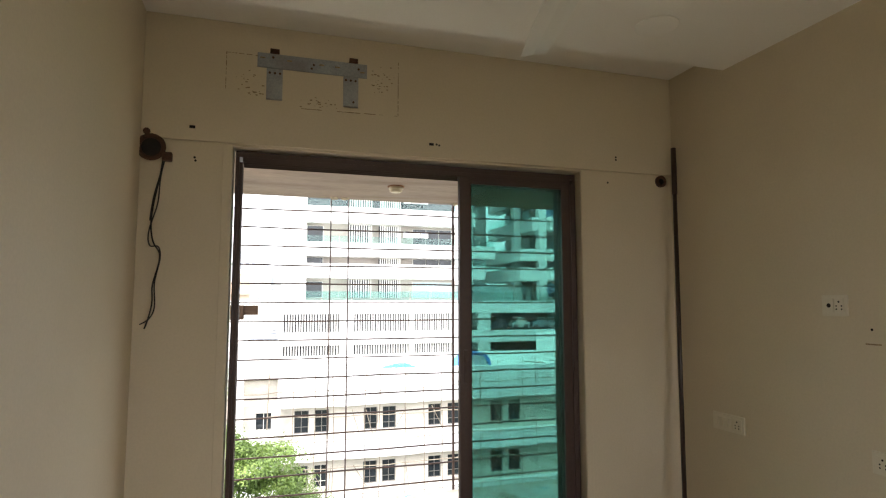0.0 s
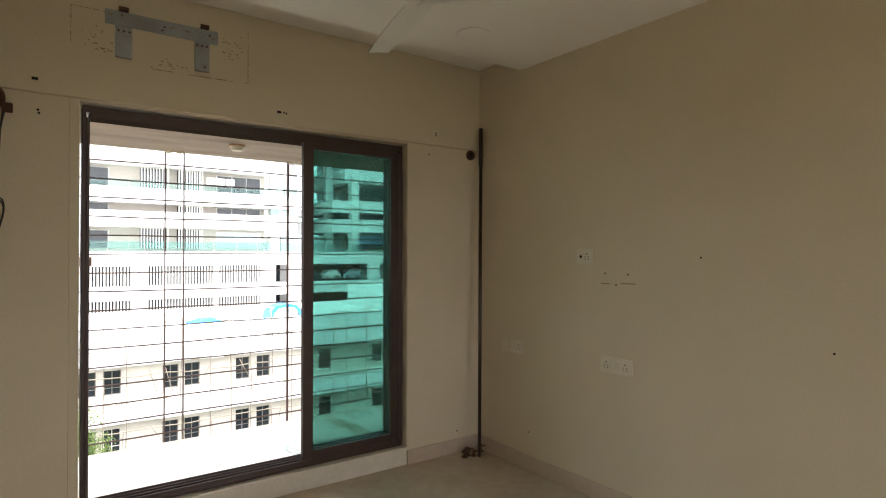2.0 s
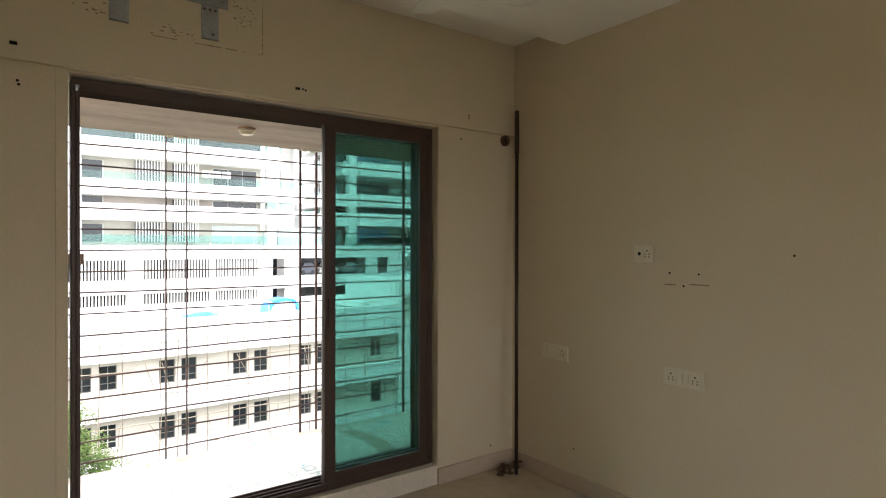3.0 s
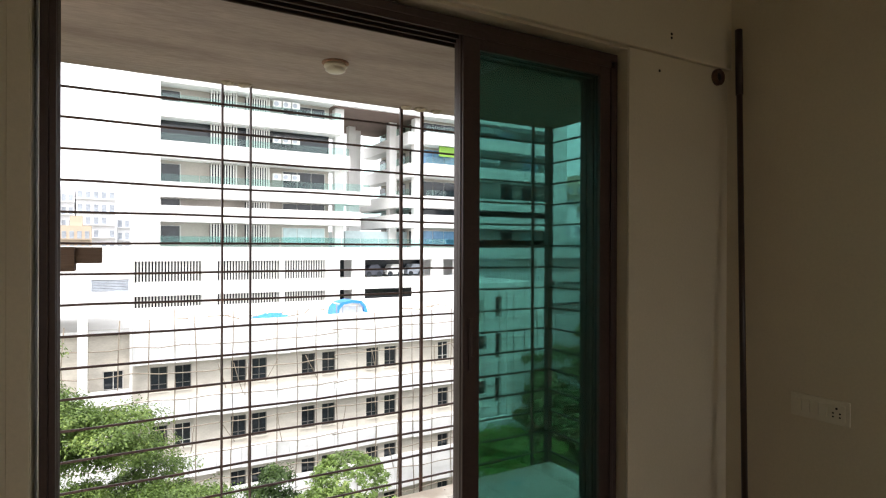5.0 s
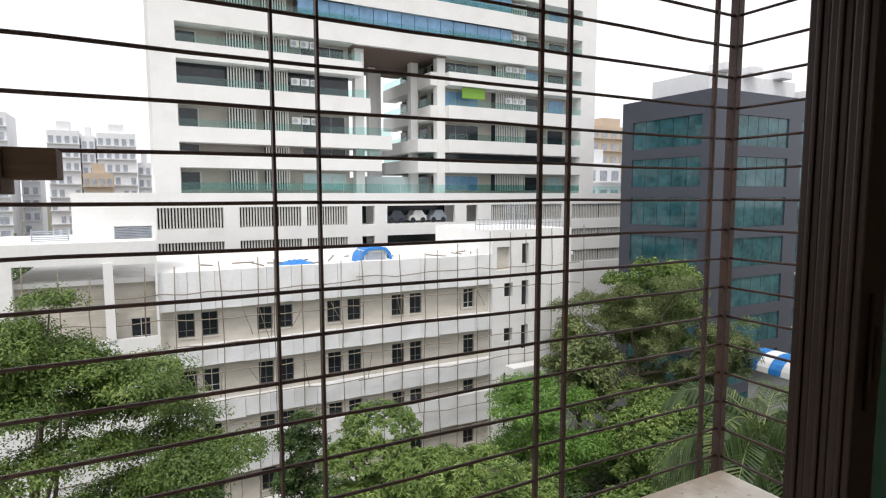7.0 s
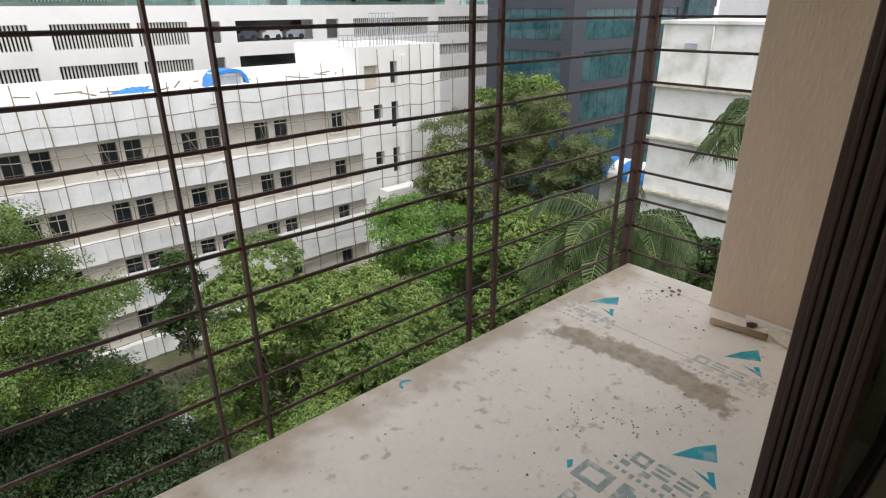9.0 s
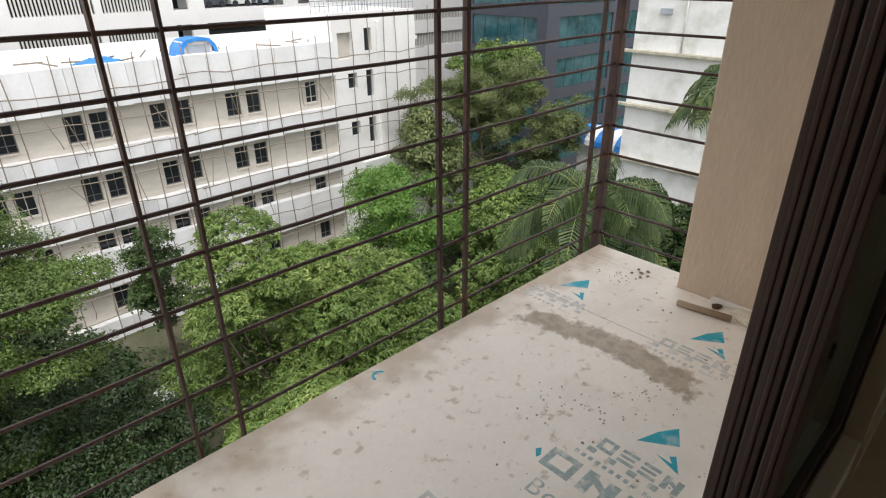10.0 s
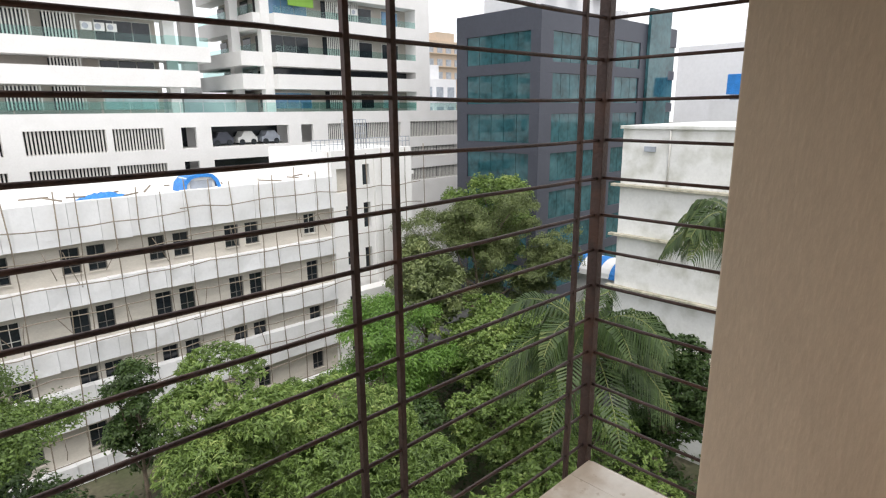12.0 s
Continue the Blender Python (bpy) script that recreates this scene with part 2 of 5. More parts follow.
for k, (x0, x1, y0) in enumerate(((1.178, 1.866, FY0 + 0.006), (1.194, 1.869, FY0 + 0.048), (1.212, 1.872, FY0 + 0.090))):
    y1 = y0 + 0.034
    z0, z1 = FZ0 + 0.030, FZ1 - 0.036
    panel = frame_rail("sliding_panel", [(x0, y0, z0, x0 + 0.068, y1, z1), (x1 - 0.055, y0, z0, x1, y1, z1),
                                         (x0 + 0.068, y0 + 0.001, z0, x1 - 0.055, y1 - 0.001, z0 + 0.062), (x0 + 0.068, y0 + 0.001, z1 - 0.055, x1 - 0.055, y1 - 0.001, z1)], door)
    for g in (0.017,):
        frame_rail("interlock_rib", [(x0 - 0.003, y0 + g - 0.005, z0 + 0.01, x0 + 0.001, y0 + g + 0.005, z1 - 0.01)], panel)
    pane = part("pane", box_bm(x0 + 0.066, y0 + 0.012, z0 + 0.060, x1 - 0.053, y0 + 0.018, z1 - 0.053), green_glass, panel, "green tinted pane")
    pane.visible_shadow = False
    if k == 0:
        frame_rail("latch", [(x0 + 0.022, y0 - 0.008, 1.02, x0 + 0.046, y0 + 0.001, 1.20), (x0 + 0.028, y0 - 0.014, 1.07, x0 + 0.040, y0 - 0.007, 1.15)], panel)

# ---- balcony ----
SLAB_Z = 0.065
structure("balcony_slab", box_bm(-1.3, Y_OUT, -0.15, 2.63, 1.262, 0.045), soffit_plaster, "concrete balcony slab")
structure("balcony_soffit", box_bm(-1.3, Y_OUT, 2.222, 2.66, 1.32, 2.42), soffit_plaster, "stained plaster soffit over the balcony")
column = structure("wall_column", box_bm(2.470, Y_OUT, -0.15, 2.98, 0.795, 3.0, 0.006), outer_plaster, "beige textured plaster pier beside the balcony")
structure("wall_end", box_bm(-1.3, Y_OUT, 0.045, -1.05, 1.2, 2.222), outer_plaster, "beige textured plaster pier at the far end")
structure("wall_facade", box_bm(OX1, Y_OUT, 0.045, 2.470, Y_OUT + 0.012, 2.222), outer_plaster, "beige textured plaster outside the door")

grill = thing("window_grill", (1.0, 1.28, SLAB_Z), "rusty brown iron safety grill round the balcony", "grill")
GY = 1.285
for x in (-1.14, -1.01, -0.34, -0.21, 0.60, 0.73, 1.54, 1.67, 2.47):
    part("upright", box_bm(x - 0.004, GY - 0.013, 0.0, x + 0.004, GY + 0.013, 2.222, 0.001) if x < 0.8 else box_bm(x - 0.008, GY - 0.008, 0.0, x + 0.008, GY + 0.008, 2.222, 0.001), grill_paint, grill)
part("corner_post", box_bm(2.582, GY - 0.02, 0.0, 2.618, GY + 0.02, 2.222, 0.002), grill_paint, grill)
rnd = random.Random(4)
for k in range(16):
    z = 2.117 - 0.1325 * k
    b = bmesh.new()
    pts = [Vector((-1.2 + 3.81 * i / 12, GY, z + rnd.uniform(-0.003, 0.003))) for i in range(13)]
    add_path_tube(b, pts, 0.0060)
    part("bar", b, grill_paint, grill)
    b = bmesh.new()
    add_tube(b, (2.600, GY, z), (2.600, 0.76, z + rnd.uniform(-0.004, 0.004)), 0.006, n=6)
    part("side_bar", b, grill_paint, grill)

# ---- small things of the room ----
white_plastic = mat("white_switch_plastic", (0.68, 0.62, 0.49), 0.35, var=0.04, scale=20, fine=100, bump=0.02)
dark_hole = mat("dark_cavity", (0.012, 0.010, 0.008), 0.9, var=0.2, scale=30, fine=90, bump=0.1)
galvanised = mat("galvanised_steel", (0.34, 0.36, 0.38), 0.45, metal=0.7, var=0.22, scale=14, fine=120, bump=0.08, stain=(0.16, 0.12, 0.10), stain_amt=0.45, stain_scale=7)
grime = mat("wall_grime", (0.30, 0.22, 0.13), 0.9, var=0.4, scale=30, fine=120, bump=0.1)
black_cable = mat("black_cable_sheath", (0.02, 0.017, 0.015), 0.5, var=0.2, scale=30, fine=100, bump=0.05)
rod_brown = mat("dark_brown_rod_enamel", (0.035, 0.018, 0.014), 0.35, var=0.2, scale=10, fine=90, bump=0.05)
fan_white = mat("white_fan_enamel", (0.80, 0.79, 0.75), 0.3, var=0.03, scale=6, fine=70, bump=0.02)
rust_iron = mat("rusty_iron", (0.10, 0.05, 0.03), 0.75, metal=0.3, var=0.4, scale=30, fine=120, bump=0.4)

SK_H = 0.10
for name, c in (("baseboard_north", (XL, -0.014, 0.0, OX0 - 0.002, -0.0005, SK_H)), ("baseboard_north_2", (OX1 + 0.002, -0.014, 0.0, XR, -0.0005, SK_H)),
                ("baseboard_east", (XR - 0.014, YB, 0.0, XR - 0.0005, -0.0145, SK_H)), ("baseboard_west", (XL + 0.0005, YB, 0.0, XL + 0.014, -0.0145, SK_H))):
    tagged(part(name, box_bm(*c, 0.002), skirt_tile), "beige tile skirting along the wall", "baseboard", kind="structure")

# plaster margin round the door
bm = bmesh.new()
add_box(bm, OX0 - 0.045, -0.006, 0.12, OX0 - 0.002, -0.0005, OZ1 + 0.006, 0.002)
add_box(bm, OX1 + 0.002, -0.006, 0.12, OX1 + 0.045, -0.0005, OZ1 + 0.006, 0.002)
tagged(part("trim_door", bm, wall_paint), "cream plaster margins beside the door", "trim", kind="structure")
# beam face above the door, proud of the wall under it
bm = bmesh.new()
add_box(bm, XL + 0.001, -0.022, OZ1 + 0.010, XR - 0.001, -0.0005, Z_POCKET - 0.001, 0.004)
tagged(part("wall_beam", bm, wall_paint), "cream painted beam over the door", "wall", kind="structure")
BEAM_Y = -0.022


def wall_plate(y, z, w, modules, label):
    """A white switch plate on the east wall; modules: rocker or socket, from the door inwards."""
    h = 0.092
    ob = thing("switch_plate", (XR, y, z), label, "switch", "wall plates")
    x1 = XR - 0.0005
    part("plate", box_bm(x1 - 0.010, y - w / 2, z - h / 2, x1, y + w / 2, z + h / 2, 0.003), white_plastic, ob)
    n = len(modules)
    mw = (w - 0.024) / n
    for i, kind in enumerate(modules):
        yc = y + w / 2 - 0.012 - mw * (i + 0.5)
        if kind == "rocker":
            for d in (-0.25, 0.25):
                b = box_bm(x1 - 0.0145, yc + mw * d - mw * 0.22, z - 0.026, x1 - 0.0095, yc + mw * d + mw * 0.22, z + 0.026, 0.0015)
                part("rocker", b, white_plastic, ob)
        else:
            face = part("socket", box_bm(x1 - 0.0135, yc - mw * 0.46, z - 0.030, x1 - 0.0095, yc + mw * 0.46, z + 0.030, 0.0015), white_plastic, ob)
            holes = ((0.0, 0.016, 0.0046), (-0.012, -0.002, 0.0036), (0.012, -0.002, 0.0036), (-0.012, -0.016, 0.0036), (0.012, -0.016, 0.0036)) if kind == "socket" else ((0.0, 0.0, 0.010),)
            for dy, dz, r in holes:
                b = bmesh.new()
                add_tube(b, (x1 - 0.0142, yc + dy, z + dz), (x1 - 0.011, yc + dy, z + dz), r, n=10)
                part("pin_hole", b, dark_hole, face)
    return ob


wall_plate(-1.040, 1.446, 0.118, ("aerial", "socket"), "white aerial and power socket on the cream wall")
wall_plate(-0.398, 0.818, 0.215, ("rocker", "rocker", "socket"), "white switch and socket plate low on the wall")
wall_plate(-1.273, 0.816, 0.222, ("socket", "rocker", "socket"), "white double socket plate low on the wall")

for y, z in ((-1.19, 1.348), (-1.349, 1.346), (-1.268, 1.284), (-1.787, 1.446), (-2.379, 1.045), (-0.548, 0.25)):
    b = bmesh.new()
    add_tube(b, (XR - 0.0015, y, z), (XR + 0.004, y, z), 0.0055, n=8)
    tagged(part("screw_hole", b, dark_hole), "old dark screw hole in the cream wall", "screw hole", "holes in the walls")
for x, z, y0 in ((-0.198, 2.300, BEAM_Y), (-0.184, 2.155, 0), (-0.18, 2.14, 0), (0.995, 2.310, BEAM_Y), (1.025, 2.310, BEAM_Y), (1.04, 2.306, BEAM_Y), (2.142, 2.322, BEAM_Y), (2.142, 2.306, BEAM_Y), (2.097, 2.17, 0), (2.35, 0.155, 0)):
    b = bmesh.new()
    add_tube(b, (x, y0 - 0.0015, z), (x, y0 + 0.004, z), 0.006, n=8)
    tagged(part("screw_hole", b, dark_hole), "old dark screw hole in the cream wall", "screw hole", "holes in the walls")
for x, z in ((0.995, 2.310), (-0.198, 2.300)):
    b = bmesh.new()
    add_box(b, x - 0.012, BEAM_Y - 0.0016, z - 0.008, x + 0.014, BEAM_Y + 0.002, z + 0.006, 0.001)
    tagged(part("wall_chip", b, dark_hole), "dark chip in the plaster beside screw holes", "chip", "holes in the walls")
# scuffs of a removed bracket
for y0, y1, z in ((-1.16, -1.225, 1.288), (-1.30, -1.40, 1.294)):
    tagged(part("scuff_mark", box_bm(XR - 0.0014, min(y0, y1), z - 0.003, XR + 0.001, max(y0, y1), z + 0.003, 0.0005), grime), "brown scuff line on the cream wall", "scuff", "scuffs on the wall")

# ---- bracket of a removed air conditioner ----
by = BEAM_Y - 0.0005
bracket = thing("mounting_bracket", (0.38, by, 2.46), "grey galvanised mounting bracket screwed to the beam", "bracket")
part("rail", box_bm(0.105, by - 0.006, 2.625, 0.655, by, 2.700, 0.0015), galvanised, bracket)
for x in (0.150, 0.532):
    leg = bmesh.new()
    add_box(leg, x, by - 0.005, 2.462, x + 0.078, by, 2.624, 0.001)
    add_box(leg, x + 0.004, by - 0.022, 2.462, x + 0.074, by - 0.004, 2.468, 0.001)
    part("leg", leg, galvanised, bracket)
for x in (0.165, 0.560):
    hook = bmesh.new()
    add_box(hook, x, by - 0.018, 2.701, x + 0.045, by, 2.706, 0.001)
    add_box(hook, x, by - 0.018, 2.706, x + 0.045, by - 0.014, 2.722, 0.001)
    part("hook", hook, rust_iron, bracket)
for x, z in ((0.165, 2.60), (0.19, 2.60), (0.215, 2.60), (0.545, 2.605), (0.57, 2.605), (0.595, 2.605), (0.38, 2.665), (0.37, 2.645), (0.585, 2.49), (0.18, 2.68), (0.61, 2.67)):
    b = bmesh.new()
    add_tube(b, (x, by - 0.0085, z), (x, by - 0.003, z), 0.006, n=8)
    part("screw", b, rust_iron, bracket)
for x, z in ((0.13, 2.675), (0.26, 2.672), (0.42, 2.67), (0.50, 2.668), (0.63, 2.655)):
    part("slot", box_bm(x - 0.012, by - 0.0066, z - 0.004, x + 0.012, by - 0.004, z + 0.004, 0.001), grime, bracket)
bracket.location += Vector((-0.014, 0, 0.006))
# outline that the unit left on the wall
ghost = bmesh.new()
r3 = random.Random(7)
for (xa, za), (xb, zb) in (((-0.054, 2.69), (0.10, 2.69)), ((0.81, 2.45), (0.81, 2.74)), ((0.29, 2.438), (0.81, 2.446)), ((-0.054, 2.48), (-0.054, 2.69))):
    n = 26
    for i in range(n):
        if r3.random() < 0.25:
            continue
        p = [xa + (xb - xa) * i / n, za + (zb - za) * i / n]
        q = [xa + (xb - xa) * (i + 0.9) / n, za + (zb - za) * (i + 0.9) / n]
        w = r3.uniform(0.0008, 0.0022)
        add_box(ghost, min(p[0], q[0]) - w, BEAM_Y - 0.0012, min(p[1], q[1]) - w, max(p[0], q[0]) + w, BEAM_Y + 0.001, max(p[1], q[1]) + w)
tagged(part("dirt_outline", ghost, grime), "brown dirt outline of a removed unit", "stain", kind="stuff")
smudge = bmesh.new()
for i in range(90):
    cx, cz = r3.choice(((0.02, 2.57), (0.70, 2.60), (0.42, 2.475), (0.36, 2.46), (0.74, 2.66), (0.08, 2.51)))
    x, z, r = cx + r3.gauss(0, 0.035), cz + r3.gauss(0, 0.018), r3.uniform(0.0015, 0.005)
    add_box(smudge, x - r, BEAM_Y - 0.001, z - r * 0.6, x + r * r3.uniform(0.5, 2), BEAM_Y + 0.001, z + r * 0.6)
tagged(part("dirt_specks", smudge, grime), "brown dirt specks on the beam", "stain", kind="stuff")

# ---- open electrical box with a hanging cable ----
ebox = thing("junction_box", (-0.355, 0, 2.13), "open dark junction box with loose hanging cables", "junction box")
b = bmesh.new()
add_lathe(b, [(0.062, -0.004), (0.066, -0.020), (0.055, -0.026), (0.048, -0.024), (0.044, -0.006), (0.0445, 0.002)], (-0.355, -0.001, 2.19), 20, "Y")
part("rim", b, rust_iron, ebox)
b = bmesh.new()
add_lathe(b, [(0.043, -0.014), (0.030, -0.010), (0.012, -0.012)], (-0.355, -0.001, 2.19), 16, "Y")
part("cavity", b, dark_hole, ebox)
b = bmesh.new()
add_box(b, -0.305, -0.035, 2.125, -0.262, -0.001, 2.168, 0.006)
part("clamp", b, rust_iron, ebox)
b = bmesh.new()
add_tube(b, (-0.375, -0.03, 2.262), (-0.375, -0.001, 2.262), 0.016, n=10)
part("knob", b, rust_iron, ebox)
r4 = random.Random(11)


def wire(points, r, parent, label=""):
    cu = bpy.data.curves.new("wire", "CURVE")
    cu.dimensions, cu.bevel_depth, cu.bevel_resolution = "3D", r, 2
    sp = cu.splines.new("NURBS")
    sp.points.add(len(points) - 1)
    for p, c in zip(sp.points, points):
        p.co = (*c, 1)
    sp.use_endpoint_u, sp.order_u = True, 4
    tmp = bpy.data.objects.new("tmp", cu)
    scene.collection.objects.link(tmp)
    bpy.context.view_layer.update()
    me = bpy.data.meshes.new_from_object(tmp.evaluated_get(bpy.context.evaluated_depsgraph_get()))
    bpy.data.objects.remove(tmp)
    me.materials.clear()
    me.materials.append(black_cable)
    for f in me.polygons:
        f.use_smooth = True
    ob = new("cable", me)
    ob.parent = parent
    ob.matrix_parent_inverse = parent.matrix_world.inverted()
    return ob


wire([(-0.30, -0.02, 2.14), (-0.305, -0.03, 2.06), (-0.33, -0.02, 1.95), (-0.345, -0.02, 1.82), (-0.325, -0.03, 1.72), (-0.29, -0.03, 1.70), (-0.30, -0.02, 1.62), (-0.335, -0.02, 1.52), (-0.31, -0.02, 1.45), (-0.35, -0.012, 1.34)], 0.0035, ebox)
wire([(-0.29, -0.02, 2.14), (-0.315, -0.025, 2.04), (-0.30, -0.02, 1.93), (-0.355, -0.025, 1.80), (-0.345, -0.02, 1.70), (-0.30, -0.035, 1.74), (-0.285, -0.03, 1.66), (-0.325, -0.015, 1.55), (-0.30, -0.015, 1.44), (-0.325, -0.015, 1.38), (-0.37, -0.012, 1.36)], 0.003, ebox)
wire([(-0.295, -0.02, 2.15), (-0.30, -0.03, 2.08), (-0.325, -0.03, 2.0), (-0.34, -0.03, 1.90), (-0.345, -0.02, 1.84)], 0.003, ebox)

ebox.location += Vector((-0.018, 0, -0.002))

# ---- capped pipe end beside the rod ----
pe = thing("pipe_stub", (2.455, 0, 2.155), "rusty capped pipe stub in the cream wall", "pipe")
b = bmesh.new()
add_lathe(b, [(0.036, 0.0), (0.036, -0.016), (0.028, -0.022), (0.022, -0.020), (0.020, -0.010)], (2.466, -0.001, 2.197), 16, "Y")
part("collar", b, rust_iron, pe)
b = bmesh.new()
add_lathe(b, [(0.019, -0.011), (0.010, -0.014), (0.004, -0.013)], (2.466, -0.001, 2.197), 12, "Y")
part("bore", b, dark_hole, pe)

# ---- curtain rod standing in the corner ----
rod = thing("curtain_rod", (2.455, -0.15, 0), "dark brown curtain rod leaning in the corner", "curtain rod")
top, foot = Vector((2.515, -0.072, 2.393)), Vector((2.418, -0.178, 0.004))
mid = foot.lerp(top, 0.88)
b = bmesh.new()
add_tube(b, foot, mid, 0.0125, n=14)
part("tube", b, rod_brown, rod)
b = bmesh.new()
add_tube(b, mid, top, 0.0155, n=14)
part("sleeve", b, rod_brown, rod)
for k, (x, y, s) in enumerate(((2.37, -0.10, 1.0), (2.40, -0.14, 0.8), (2.33, -0.12, 0.9), (2.50, -0.09, 0.9))):
    fit_ = thing("rod_bracket", (x, y, 0), "small rusty curtain rod bracket lying on tiles", "bracket", "rod brackets on the floor")
    b = bmesh.new()
    add_lathe(b, [(0.026 * s, 0.0), (0.026 * s, 0.006), (0.012 * s, 0.010), (0.010 * s, 0.034 * s), (0.017 * s, 0.040 * s), (0.017 * s, 0.056 * s), (0.006, 0.058 * s)], (x, y, 0.0005), 14)
    part("flange", b, rust_iron, fit_)
    b = bmesh.new()
    add_tube(b, (x - 0.03 * s, y, 0.047 * s), (x + 0.035 * s, y - 0.02, 0.047 * s), 0.007, n=8)
    part("pin", b, rust_iron, fit_)

# ---- ceiling fan and blank cover ----
HUB = Vector((0.97, -1.71, 2.435))
fan = thing("ceiling_fan", (HUB.x, HUB.y, Z_CEIL), "white three-blade ceiling fan at rest", "ceiling fan")
b = bmesh.new()
add_lathe(b, [(0.05, Z_CEIL - 0.0005), (0.055, Z_CEIL - 0.03), (0.03, Z_CEIL - 0.055), (0.012, Z_CEIL - 0.06)], (HUB.x, HUB.y, 0), 24)
part("canopy", b, fan_white, fan)
b = bmesh.new()
add_tube(b, (HUB.x, HUB.y, HUB.z + 0.04), (HUB.x, HUB.y, Z_CEIL - 0.05), 0.010, n=12)
part("downrod", b, fan_white, fan)
b = bmesh.new()
add_lathe(b, [(0.03, 0.05), (0.085, 0.042), (0.115, 0.018), (0.115, -0.012), (0.085, -0.035), (0.03, -0.045)], tuple(HUB), 32)
part("motor", b, fan_white, fan)
for k in range(3):
    a0 = math.atan2(-0.95 - HUB.y, 1.15 - HUB.x) + k * 2 * math.pi / 3
    d, s = Vector((math.cos(a0), math.sin(a0), 0)), Vector((-math.sin(a0), math.cos(a0), 0))
    b = bmesh.new()
    rows_ = []
    for i in range(9):
        u = i / 8
        r = 0.14 + 0.635 * u
        w = 0.040 + 0.022 * math.sin(math.pi * (0.25 + 0.6 * u))
        ring = []
        for v, zz in ((-1, 0), (-0.35, 0.006), (0.35, 0.006), (1, 0), (1, -0.004), (0, 0.000), (-1, -0.004)):
            ring.append(b.verts.new(HUB + d * r + s * (w * v) + Vector((0, 0, zz - 0.012 * v * (1 - 0.4 * u)))))
        rows_.append(ring)
    for p, q in zip(rows_, rows_[1:]):
        for i in range(7):
            j = (i + 1) % 7
            b.faces.new((p[i], p[j], q[j], q[i]))
    b.faces.new(rows_[0][::-1])
    b.faces.new(rows_[-1])
    part("blade", b, fan_white, fan)
    b = bmesh.new()
    p0 = HUB + d * 0.10
    p1 = HUB + d * 0.2
    add_tube(b, p0, p1, 0.014, 0.010, n=8)
    part("blade_arm", b, fan_white, fan)
b = bmesh.new()
add_lathe(b, [(0.098, 0.0), (0.098, -0.004), (0.092, -0.008), (0.02, -0.010)], (1.86, -0.795, Z_CEIL - 0.0005), 36)
tagged(part("ceiling_cover", b, ceiling_paint), "round white blank cover on the false ceiling", "cover plate")

